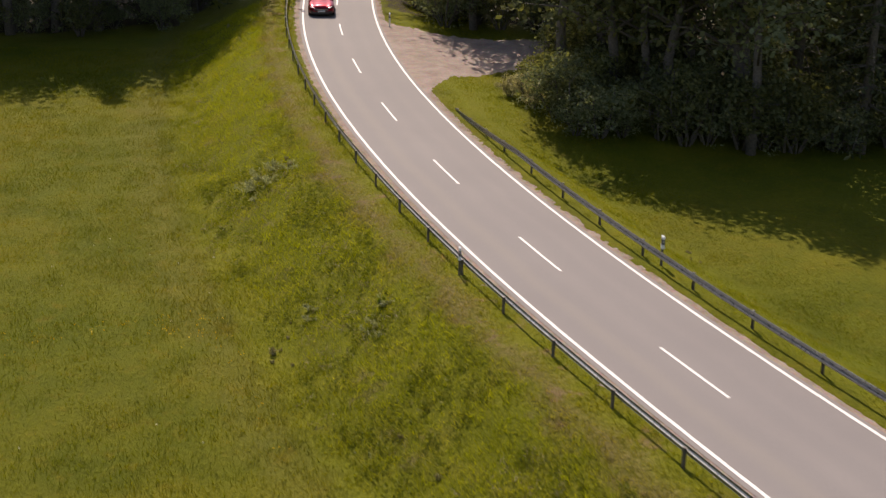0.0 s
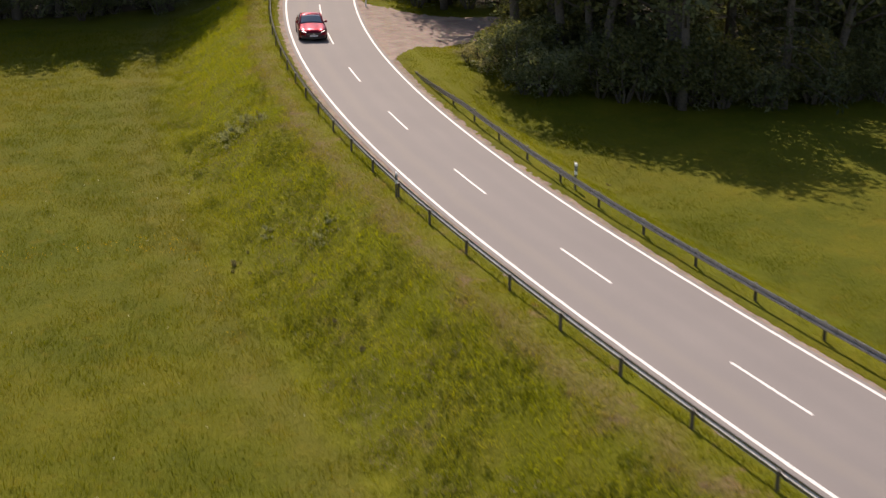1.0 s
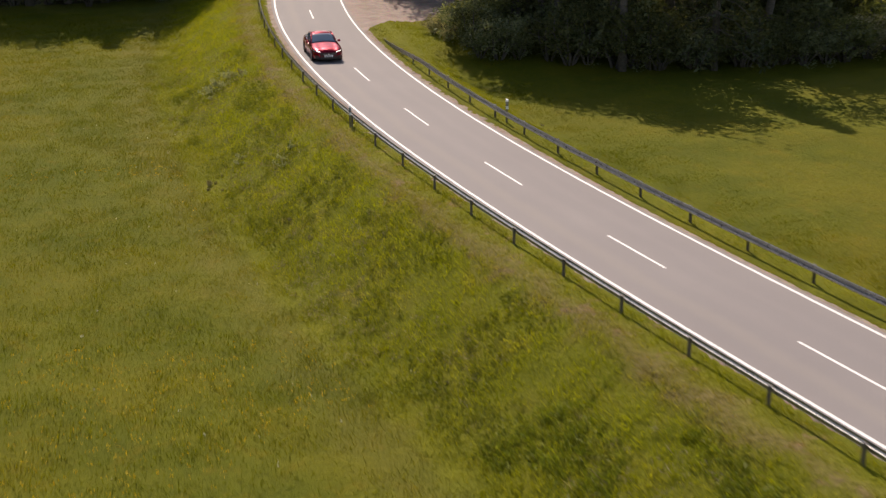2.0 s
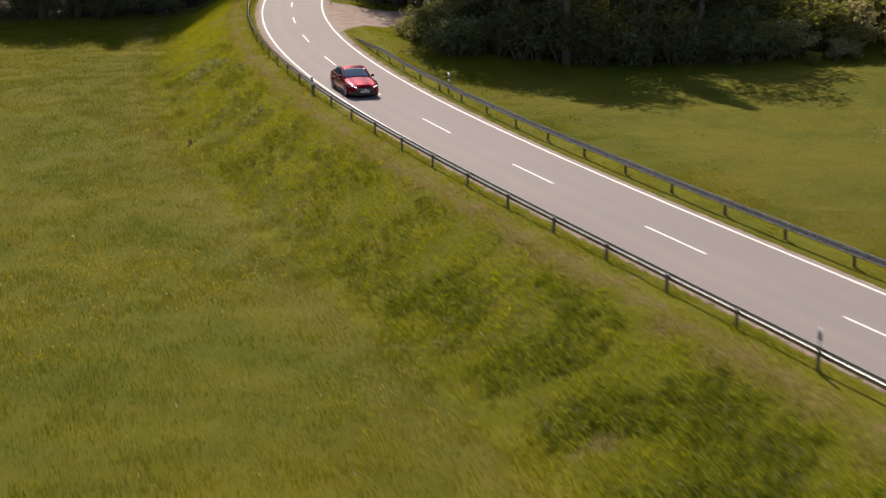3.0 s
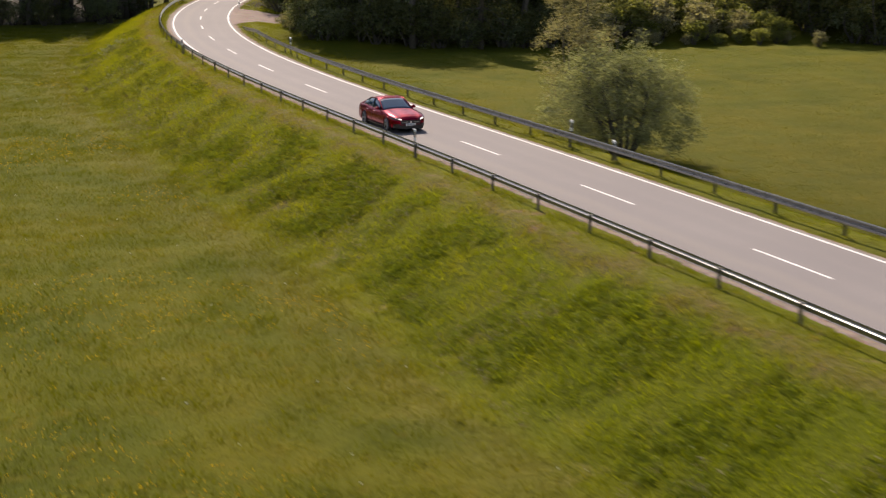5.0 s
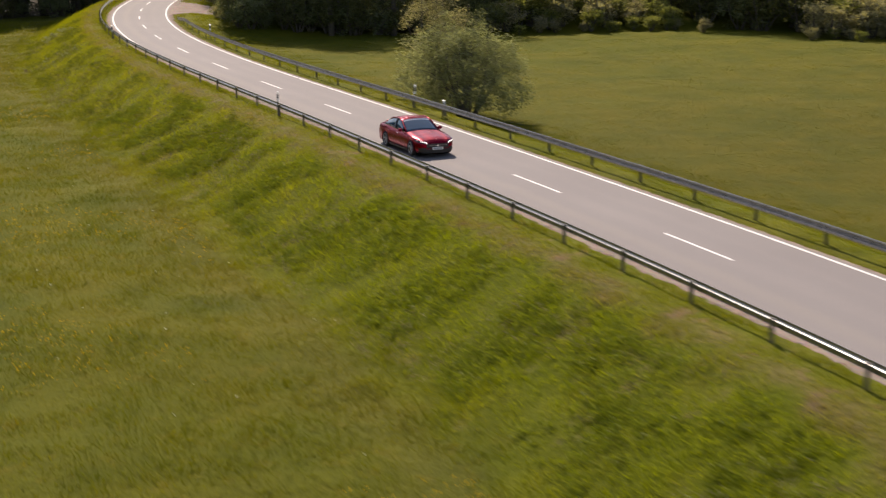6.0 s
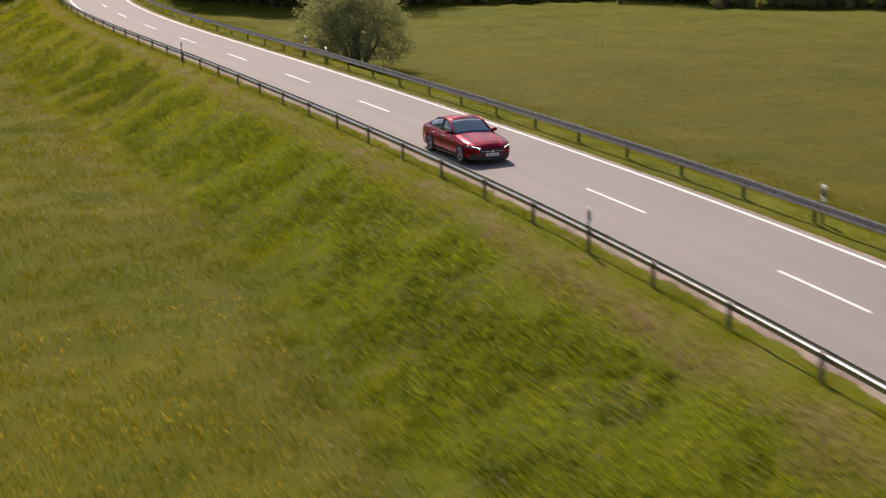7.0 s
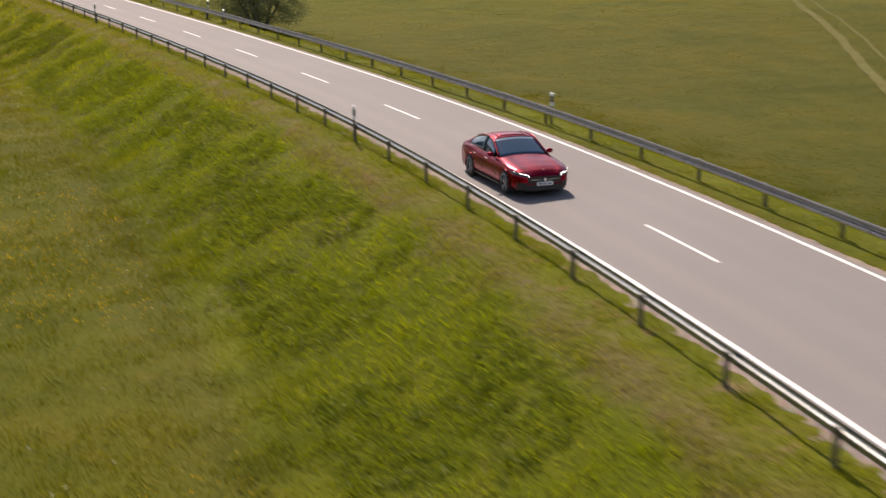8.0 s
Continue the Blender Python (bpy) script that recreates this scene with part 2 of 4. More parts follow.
def make_paint():
    m, n, l, b = material("road_paint")
    pos = position(n)
    c = ramp(n, l, noise_tex(n, l, 9.0, 6, 0.8, pos), [(0.28, (0.30, 0.28, 0.265)), (0.42, (0.60, 0.575, 0.55)), (0.7, (0.70, 0.675, 0.65))])
    l.new(c, b.inputs["Base Color"])
    b.inputs["Roughness"].default_value = 0.7
    return m


def make_steel():
    m, n, l, b = material("galvanised_steel")
    pos = position(n)
    c = ramp(n, l, noise_tex(n, l, 2.2, 6, 0.7, pos), [(0.3, (0.20, 0.196, 0.18)), (0.7, (0.31, 0.305, 0.285))])
    l.new(c, b.inputs["Base Color"])
    l.new(ramp(n, l, noise_tex(n, l, 7.0, 4, 0.6, pos), [(0.3, (0.24,) * 3), (0.7, (0.36,) * 3)]), b.inputs["Roughness"])
    b.inputs["Metallic"].default_value = 0.85
    return m


def make_car_paint():
    m, n, l, b = material("red_metallic_paint")
    f = noise_tex(n, l, 900.0, 2, 0.5, n.new("ShaderNodeTexCoord").outputs["Object"])
    l.new(ramp(n, l, f, [(0.3, (0.20, 0.0012, 0.014)), (0.7, (0.265, 0.0016, 0.019))]), b.inputs["Base Color"])
    b.inputs["Metallic"].default_value, b.inputs["Roughness"].default_value = 0.88, 0.25
    b.inputs["Coat Weight"].default_value, b.inputs["Coat Roughness"].default_value = 0.05, 0.03
    return m


def make_glass():
    m, n, l, b = material("tinted_glass")
    b.inputs["Base Color"].default_value = (0.014, 0.045, 0.085, 1)
    b.inputs["Roughness"].default_value, b.inputs["IOR"].default_value = 0.04, 1.6
    b.inputs["Coat Weight"].default_value = 0.15
    return m


def make_glow(name, colour, strength):
    m, n, l, b = material(name)
    b.inputs["Base Color"].default_value = (*colour, 1)
    b.inputs["Emission Color"].default_value = (*colour, 1)
    b.inputs["Emission Strength"].default_value = strength
    return m


def make_bark():
    m, n, l, b = material("bark")
    f = noise_tex(n, l, 7.0, 6, 0.75, position(n))
    l.new(ramp(n, l, f, [(0.3, (0.045, 0.036, 0.028)), (0.7, (0.15, 0.125, 0.10))]), b.inputs["Base Color"])
    b.inputs["Roughness"].default_value = 0.95
    bump(n, l, b, f, 0.8, 0.03)
    return m


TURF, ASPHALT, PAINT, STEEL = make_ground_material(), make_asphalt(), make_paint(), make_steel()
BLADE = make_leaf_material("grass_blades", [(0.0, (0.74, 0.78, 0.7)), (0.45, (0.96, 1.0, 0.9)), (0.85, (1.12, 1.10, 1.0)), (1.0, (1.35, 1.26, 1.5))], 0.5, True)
GRAVEL = make_gravel("shoulder_gravel", (0.16, 0.12, 0.09), (0.34, 0.265, 0.215))
PULLIN = make_gravel("pull_in_gravel", (0.21, 0.155, 0.13), (0.36, 0.285, 0.245))
RUT = make_gravel("worn_track", (0.105, 0.10, 0.018), (0.155, 0.138, 0.042))
POST_STEEL = plain("weathered_post_steel", (0.115, 0.10, 0.085), 0.6, 0.3, 0.3)
WHITE = plain("white_plastic", (0.74, 0.73, 0.70), 0.5)
BLACK = plain("black_plastic", (0.012, 0.011, 0.012), 0.42)
BAND = plain("dark_band", (0.09, 0.09, 0.095), 0.6)
REFLECTOR = plain("reflector", (0.55, 0.56, 0.58), 0.15, 0.6)
BARK = make_bark()
L_FOREST = make_leaf_material("forest_leaf", [(0.2, (0.055, 0.062, 0.027)), (0.6, (0.105, 0.112, 0.044)), (0.95, (0.17, 0.165, 0.066))], 0.38)
L_GREY = make_leaf_material("grey_green_leaf", [(0.2, (0.10, 0.12, 0.064)), (0.6, (0.165, 0.185, 0.10)), (0.95, (0.24, 0.255, 0.145))], 0.45)
L_BUSH = make_leaf_material("bush_leaf", [(0.2, (0.110, 0.128, 0.036)), (0.6, (0.20, 0.215, 0.070)), (0.95, (0.30, 0.305, 0.12))], 0.6)
L_WILLOW = make_leaf_material("willow_leaf", [(0.2, (0.135, 0.150, 0.082)), (0.6, (0.22, 0.235, 0.14)), (0.95, (0.33, 0.34, 0.22))], 0.55)
L_PALE = make_leaf_material("young_leaf", [(0.2, (0.185, 0.172, 0.10)), (0.6, (0.29, 0.268, 0.165)), (0.95, (0.40, 0.37, 0.25))], 0.5)
L_SPRUCE = make_leaf_material("needle", [(0.2, (0.035, 0.042, 0.020)), (0.6, (0.062, 0.070, 0.032)), (0.95, (0.10, 0.105, 0.045))], 0.12)
L_DRY = make_leaf_material("dry_stalk", [(0.2, (0.15, 0.13, 0.06)), (0.6, (0.25, 0.215, 0.12)), (0.95, (0.36, 0.32, 0.20))], 0.25)
L_OLIVE = make_leaf_material("olive_leaf", [(0.2, (0.085, 0.095, 0.032)), (0.6, (0.155, 0.162, 0.060)), (0.95, (0.24, 0.24, 0.105))], 0.55)
L_HERB = make_leaf_material("herb_leaf", [(0.2, (0.115, 0.150, 0.012)), (0.6, (0.155, 0.19, 0.018)), (0.95, (0.20, 0.22, 0.035))], 0.45)
L_LIME = make_leaf_material("lime_leaf", [(0.2, (0.09, 0.11, 0.010)), (0.6, (0.135, 0.15, 0.014)), (0.95, (0.19, 0.185, 0.03))], 0.45)
L_SILVER = make_leaf_material("silver_leaf", [(0.2, (0.20, 0.215, 0.11)), (0.6, (0.29, 0.30, 0.17)), (0.95, (0.40, 0.41, 0.26))], 0.45)
L_YELLOW = make_leaf_material("yellow_petal", [(0.2, (0.42, 0.25, 0.012)), (0.6, (0.60, 0.38, 0.02)), (0.95, (0.68, 0.48, 0.04))], 0.3)
L_WHITE = make_leaf_material("white_petal", [(0.2, (0.42, 0.42, 0.36)), (0.95, (0.65, 0.65, 0.58))], 0.3)


# ---- mesh helpers ----
def mesh(name, verts, faces, mat, parent=None, soft=False):
    me = bpy.data.meshes.new(name)
    me.from_pydata([tuple(v) for v in verts], [], faces)
    me.materials.append(mat)
    if soft:
        me.polygons.foreach_set("use_smooth", [True] * len(me.polygons))
    ob = new(name, me)
    ob.parent = parent
    return ob


def part(name, bm, mat, parent, label="", soft=False):
    """Links a bmesh as one mesh object under a thing or a part."""
    bmesh.ops.recalc_face_normals(bm, faces=bm.faces)
    me = bpy.data.meshes.new(name)
    bm.to_mesh(me)
    bm.free()
    me.materials.append(mat)
    if soft:
        me.polygons.foreach_set("use_smooth", [True] * len(me.polygons))
    ob = new(name, me)
    ob.parent = parent
    if label:
        ob["label"] = label
    return ob


def box(x0, x1, y0, y1, z0, z1, bevel=0.0):
    bm = bmesh.new()
    bmesh.ops.create_cube(bm, size=1, matrix=Matrix.LocRotScale(((x0 + x1) / 2, (y0 + y1) / 2, (z0 + z1) / 2), None, (x1 - x0, y1 - y0, z1 - z0)))
    if bevel:
        bmesh.ops.bevel(bm, geom=bm.edges[:], offset=bevel, segments=2, affect="EDGES")
    return bm


def tube(points, radii, sides=7, bm=None):
    """A tapered tube along points, into bm."""
    bm = bm or bmesh.new()
    rings = []
    for k, p in enumerate(points):
        p = Vector(p)
        d = (Vector(points[min(k + 1, len(points) - 1)]) - Vector(points[max(k - 1, 0)])).normalized()
        a = d.orthogonal().normalized()
        b = d.cross(a)
        rings.append([bm.verts.new(p + radii[k] * (math.cos(t) * a + math.sin(t) * b)) for t in [2 * math.pi * i / sides for i in range(sides)]])
    for r, q in zip(rings, rings[1:]):
        for i in range(sides):
            bm.faces.new((r[i], r[(i + 1) % sides], q[(i + 1) % sides], q[i]))
    bm.faces.new(rings[0][::-1])
    bm.faces.new(rings[-1])
    return bm


def raw_mesh(name, co, corners, mat, across=None, parent=None):
    """A mesh of separate polygons with the same number of corners, from arrays."""
    me = bpy.data.meshes.new(name)
    nv = len(co)
    nf = nv // corners
    me.vertices.add(nv)
    me.loops.add(nv)
    me.polygons.add(nf)
    me.vertices.foreach_set("co", np.ascontiguousarray(co, np.float32).ravel())
    me.loops.foreach_set("vertex_index", np.arange(nv, dtype=np.int32))
    me.polygons.foreach_set("loop_start", np.arange(0, nv, corners, dtype=np.int32))
    if across is not None:
        me.attributes.new("across", "FLOAT", "POINT").data.foreach_set("value", np.ascontiguousarray(across, np.float32))
    me.materials.append(mat)
    me.update()
    ob = new(name, me)
    ob.parent = parent
    return ob


def leaves(rng, centres, radius, count, length, width, flat=0.75, droop=0.0):
    """Arrays of small rhombic leaves in clumps round the centres."""
    c = np.repeat(np.asarray(centres), count, 0)
    n = len(c)
    d = rng.normal(size=(n, 3))
    d /= np.linalg.norm(d, axis=1, keepdims=True)
    r = np.repeat(np.asarray(radius, float) * np.ones(len(centres)), count) * rng.random(n) ** 0.45
    p = c + d * r[:, None] * np.array([1, 1, flat])
    a = rng.normal(size=(n, 3)) + 0.5 * d
    a[:, 2] = a[:, 2] * 0.8 - droop
    a /= np.linalg.norm(a, axis=1, keepdims=True)
    b = np.cross(a, rng.normal(size=(n, 3)))
    b /= np.linalg.norm(b, axis=1, keepdims=True)
    ln = length * (0.6 + 0.8 * rng.random(n))[:, None]
    wd = width * (0.6 + 0.8 * rng.random(n))[:, None]
    q = np.stack([p - a * ln / 2, p + b * wd / 2, p + a * ln / 2, p - b * wd / 2], 1)
    return q.reshape(-1, 3)


# ---- ground ----
EDGE_RIGHT = [(43, 95), (50, 84), (43, 71), (39, 63), (41, 57), (47, 53.5), (52, 51.5), (56, 59), (66, 75), (84, 71), (97, 60), (108, 51), (122, 42), (142, 32)]
EDGE_LEFT = [(-34, 134), (-6, 122.5), (14, 116), (23, 111.5), (31, 111), (37.5, 115), (44, 125)]


def inside(x, y, ring):
    """Which points lie inside a closed ring."""
    res = np.zeros(x.shape, bool)
    for (x0, y0), (x1, y1) in zip(ring, ring[1:] + ring[:1]):
        if y0 != y1:
            res ^= ((y0 > y) != (y1 > y)) & (x < (x1 - x0) * (y - y0) / (y1 - y0) + x0)
    return res


def pull_lo(o):
    return np.interp(o, (3, 4.2, 5.6, 10.3, 24), (73.5, 76.0, 78.6, 81.3, 84.5))


def pull_hi(o):
    return np.interp(o, (3, 4.5, 7.7, 12, 24), (98.0, 96.0, 93.8, 92.0, 91.0))


def spread(lo, hi, step, far):
    a = list(np.arange(lo, hi + 0.01, step))
    d = step
    while a[-1] < far:
        d *= 1.25
        a.append(a[-1] + d)
    d = step
    while a[0] > -far:
        d *= 1.25
        a.insert(0, a[0] - d)
    return np.array(a)


GX, GY = spread(-45, 80, 0.7, 2500), spread(-100, 150, 0.7, 2500)
gx, gy = (a.ravel() for a in np.meshgrid(GX, GY))
nx = len(GX)
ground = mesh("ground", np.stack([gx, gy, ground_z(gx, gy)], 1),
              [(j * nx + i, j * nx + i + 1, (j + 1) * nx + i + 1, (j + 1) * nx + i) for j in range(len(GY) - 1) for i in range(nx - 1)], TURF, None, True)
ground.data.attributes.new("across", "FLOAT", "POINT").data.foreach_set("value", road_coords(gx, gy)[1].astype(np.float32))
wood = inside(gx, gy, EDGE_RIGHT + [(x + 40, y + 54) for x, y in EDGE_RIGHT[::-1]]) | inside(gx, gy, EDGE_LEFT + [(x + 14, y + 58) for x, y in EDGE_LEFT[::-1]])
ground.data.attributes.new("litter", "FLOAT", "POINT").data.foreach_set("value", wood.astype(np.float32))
tagged(ground, "olive-green meadow falling away from a grassy road bank", "meadow", kind="structure")


def ribbon(name, s0, s1, o0, o1, up, mat, step=1.0, cols=1, parent=None, ragged=(0.0, 0.0), seed=0, turf=False, grow=lambda s: 0.0):
    """A strip along the road from o0 to o1; grow(s) widens its outer edge."""
    rng = np.random.default_rng(seed)
    ss = np.linspace(s0, s1, max(2, int(abs(s1 - s0) / step) + 1))
    v, ac = [], []
    for s in ss:
        a, b = o0 + ragged[0] * rng.normal(), o1 + ragged[1] * rng.normal()
        a, b = (a - grow(s), b) if o0 < 0 else (a, b + grow(s))
        for k in range(cols + 1):
            o = a + (b - a) * k / cols
            outer = k == (0 if o0 < 0 else cols)
            v.append(on_ground(s, o, -0.03) if turf and outer else on_ground(s, o, 0.004) if turf and abs(o) > 3.25 else on_road(s, o, up))
            ac.append(o)
    c = cols + 1
    ob = mesh(name, v, [(j * c + k, j * c + k + 1, (j + 1) * c + k + 1, (j + 1) * c + k) for j in range(len(ss) - 1) for k in range(cols)], mat, parent)
    ob.data.attributes.new("across", "FLOAT", "POINT").data.foreach_set("value", ac)
    return ob


road = ribbon("road", -150, 230, -2.93, 3.04, 0.02, ASPHALT, cols=8)
tagged(road, "pale grey worn asphalt country road with white markings", "road", kind="structure")
ribbon("edge_line", -150, 230, -2.73, -2.59, 0.025, PAINT, parent=road, ragged=(0.004, 0.004), step=0.7)
ribbon("edge_line", -150, 230, 2.74, 2.88, 0.025, PAINT, parent=road, ragged=(0.004, 0.004), step=0.7)
for k in range(-3, 20):
    ribbon("centre_dash", 108 - 12 * k - 4.1, 108 - 12 * k + 0.1, -0.065, 0.055, 0.025, PAINT, parent=road, ragged=(0.003, 0.003))
tagged(ribbon("shoulder_gravel", -150, 230, -3.28, -2.90, 0.006, GRAVEL, step=0.22, cols=3, ragged=(0.09, 0.01), seed=3, turf=True,
              grow=lambda s: float(np.interp(s, (-92, -76, -62, 20, 32, 45), (0.45, 0.25, 0.06, 0.0, 0.12, 0.28)))), "narrow strip of pinkish gravel along the asphalt edge", "road shoulder", kind="structure")
tagged(ribbon("shoulder_gravel", -150, 230, 3.01, 3.40, 0.006, GRAVEL, step=0.22, cols=3, ragged=(0.01, 0.035), seed=4, turf=True,
              grow=lambda s: float(np.interp(s, (-60, -30, 28, 45), (0.0, 0.0, 0.05, 0.35)))), "narrow strip of pinkish gravel along the asphalt edge", "road shoulder", kind="structure")


def pull_in():
    """Gravel pull-in that leads from the road into the wood."""
    rng = np.random.default_rng(8)
    v, rows, cols = [], 60, 24
    for j in range(rows + 1):
        o = 3.03 + (17 - 3.03) * (j / rows) ** 1.3
        lo, hi = pull_lo(o) + 0.16 * rng.normal(), pull_hi(o) + 0.22 * rng.normal()
        for k in range(cols + 1):
            s = lo + (hi - lo) * k / cols
            v.append(on_road(s, o, 0.008) if o < 3.6 else on_ground(s, o, -0.03 if k in (0, cols) else 0.03))
    c = cols + 1
    return mesh("gravel_pull_in", v, [(j * c + k, j * c + k + 1, (j + 1) * c + k + 1, (j + 1) * c + k) for j in range(rows) for k in range(cols)], PULLIN, None, True)


tagged(pull_in(), "pinkish gravel pull-in opening off the road edge", "pull-in", kind="structure")


def field_track():
    """Two worn wheel ruts across the field."""
    a, b = Vector((100.0, 19.3)), Vector((26.0, -55.4))
    side = Vector(((b - a).y, -(b - a).x)).normalized()
    rng = np.random.default_rng(5)
    base = new("field_track")
    for off, w in ((0.0, 0.34), (-1.7, 0.12)):
        v = []
        for j in range(161):
            p = a.lerp(b, j / 160) + side * (off + 0.25 * math.sin(j * 0.05))
            h = w * (1 + 0.05 * rng.normal())
            for e in (-h, h):
                q = p + side * e
                v.append((q.x, q.y, ground_at(q.x, q.y) + 0.05))
        mesh("wheel_rut", v, [(2 * j, 2 * j + 1, 2 * j + 3, 2 * j + 2) for j in range(160)], RUT, base)
    return tagged(base, "two pale worn wheel ruts crossing the grass", "field track", kind="structure")


field_track()


# ---- guardrails ----
BEAM = [(0.056, 0.769), (0.060, 0.773), (0.067, 0.764), (0.074, 0.742), (0.074, 0.692), (0.060, 0.673), (0.010, 0.641), (0.002, 0.629), (0.002, 0.611),
        (0.010, 0.599), (0.060, 0.571), (0.074, 0.552), (0.074, 0.486), (0.066, 0.478)]


def beam_part(parent, s0, s1, o, side, lower):
    """One length of W-beam; side is +1 when its ridges point towards growing o."""
    bm = bmesh.new()
    rings = []
    for s in np.linspace(s0 - 0.12, s1 + 0.12, 5):
        d = lower(s)
        ring = [bm.verts.new(on_road(s, o + side * x, z - d)) for x, z in BEAM]
        ring += [bm.verts.new(on_road(s, o + side * (x - 0.006), z - d)) for x, z in reversed(BEAM)]
        rings.append(ring)
    k = len(rings[0])
    for a, b in zip(rings, rings[1:]):
        for i in range(k):
            bm.faces.new((a[i], a[(i + 1) % k], b[(i + 1) % k], b[i]))
    return part("beam", bm, STEEL, parent)


def post_mesh():
    """A C-shaped steel post with its spacer, ridges of the beam towards +x."""
    bm = bmesh.new()
    for x0, x1, y0, y1, z0, z1 in ((-0.10, -0.092, -0.055, 0.055, -0.6, 0.735), (-0.092, -0.03, -0.055, -0.047, -0.6, 0.735), (-0.092, -0.03, 0.047, 0.055, -0.6, 0.735),
                                   (-0.036, -0.004, -0.03, 0.03, 0.52, 0.742), (-0.104, 0.004, -0.062, 0.062, 0.735, 0.743)):
        b = box(x0, x1, y0, y1, z0, z1)
        me = bpy.data.meshes.new("tmp")
        b.to_mesh(me)
        b.free()
        bm.from_mesh(me)
        bpy.data.meshes.remove(me)
    me = bpy.data.meshes.new("post")
    bm.to_mesh(me)
    bm.free()
    me.materials.append(POST_STEEL)
    return me


POST = post_mesh()


def guardrail(label, stations, o, side, lower=lambda s: 0.0):
    rail = tagged(new("guardrail"), label, "guardrail")
    rail.location = on_road(stations[0], o)
    bpy.context.view_layer.update()
    back = rail.matrix_world.inverted()
    for s in stations:
        p = new("post", POST)
        p.parent = rail
        spot = on_road(s, o, -lower(s))
        turn = heading(s) + (0 if side > 0 else math.pi)
        p.matrix_basis = back @ Matrix.Translation(spot) @ Matrix.Rotation(turn, 4, "Z")
    for a, b in zip(stations, stations[1:]):
        ob = beam_part(rail, a, b, o, side, lower)
        ob.matrix_basis = back.copy()
    return rail


left_posts = [float(np.interp(k, (-34, -21, -11, 0, 12, 19, 38), (-140.6, -88.2, -47.9, -3.5, 44.5, 71.7, 145.0))) for k in range(-34, 38)]
right_posts = [float(np.interp(k, (-36, -19, -14, 0, 8, 15), (-143.0, -75.5, -55.8, 0.3, 32.3, 60.8))) for k in range(-36, 16)] + [63.9, 66.9, 69.8]
guardrail("galvanised steel guardrail on posts along the bank side", left_posts, -3.93, 1, lambda s: float(np.interp(s, (-95, -45, -20), (-0.09, -0.045, 0.0))))
guardrail("galvanised steel guardrail whose end dips into the ground", right_posts, 3.92, -1, lambda s: float(np.interp(s, (58.5, 70.0), (0.0, 0.66))))


# ---- delineator posts ----
def delineator(mounted):
    """A delineator; a mounted one is clamped to a guardrail post and has no foot in the ground."""
    ob = new("delineator_post")
    outline = [(-0.06, -0.04), (-0.05, -0.055), (0.05, -0.055), (0.06, -0.04), (0.03, 0.05), (0.0, 0.062), (-0.03, 0.05)]

    def prism(z0, z1, grow, slope0=0.0, slope1=0.0):
        b = bmesh.new()
        lo = [b.verts.new((x * grow, y * grow, z0 + slope0 * y)) for x, y in outline]
        hi = [b.verts.new((x * grow, y * grow, z1 + slope1 * y)) for x, y in outline]
        n = len(outline)
        for i in range(n):
            b.faces.new((lo[i], lo[(i + 1) % n], hi[(i + 1) % n], hi[i]))
        b.faces.new(lo[::-1])
        b.faces.new(hi)
        return b

    part("body", prism(0.50 if mounted else -0.35, 1.02, 1.0, 0, 0.5), WHITE, ob)
    part("black_band", prism(0.70, 0.93, 1.02, 0.6, 0.6), BAND, ob, "slanted black band")
    part("reflector", box(-0.022, 0.022, -0.064, -0.052, 0.76, 0.90, 0.004), REFLECTOR, ob, "pale rectangular reflector")
    if mounted:
        part("bracket", box(-0.035, 0.035, -0.03, 0.03, -0.3, 0.52, 0.004), POST_STEEL, ob, "dark steel mounting bracket")
        return tagged(ob, "white plastic delineator with a black band bolted behind the guardrail", "delineator post", "delineator posts")
    return tagged(ob, "white plastic delineator post with a black band", "delineator post", "delineator posts")


first = delineator(True)
for k, (s, o, up, wide, tilt) in enumerate(((44.5, -4.10, 0.22, 0.95, 0), (-3.6, -4.10, 0.43, 0.95, 0), (-56.15, -4.10, 0.48, 0.95, 0), (43.2, 4.13, 0.26, 1.25, 0), (-3.5, 4.13, 0.28, 1.25, 2), (-7.8, 4.13, -0.06, 1.25, -6), (-56.0, 4.13, 0.24, 1.25, 0))):
    m = Matrix.Translation(on_road(s, o, up)) @ Matrix.Rotation(heading(s), 4, "Z") @ pose(0, 0, 0, tilt, tilt) @ Matrix.Diagonal((wide, wide, 1.0, 1.0))
    if k == 0:
        first.matrix_basis = m
    else:
        copy_thing(first, m)
delineator(False).matrix_basis = Matrix.Translation(on_ground(95.3, 3.65)) @ Matrix.Rotation(heading(95.3), 4, "Z")


# ---- car ----
def interp(y, table):
    xs, vs = zip(*table)
    return float(np.interp(y, xs, vs))


WIDTH = [(-2.49, 0.70), (-2.42, 0.79), (-2.25, 0.87), (-1.8, 0.93), (-1.3, 0.945), (0, 0.935), (1.3, 0.94), (1.8, 0.93), (2.1, 0.895), (2.3, 0.82), (2.42, 0.72), (2.49, 0.58)]
BELT = [(-2.49, 0.84), (-2.4, 0.92), (-2.0, 0.965), (-1.3, 0.975), (0, 0.945), (0.95, 0.915), (1.62, 0.845), (2.1, 0.765), (2.35, 0.69), (2.49, 0.60)]
CROWN = [(-2.49, 0.87), (-2.4, 0.97), (-2.0, 1.02), (-1.3, 1.04), (0, 1.0), (0.95, 0.99), (1.62, 0.915), (2.1, 0.84), (2.35, 0.765), (2.49, 0.64)]
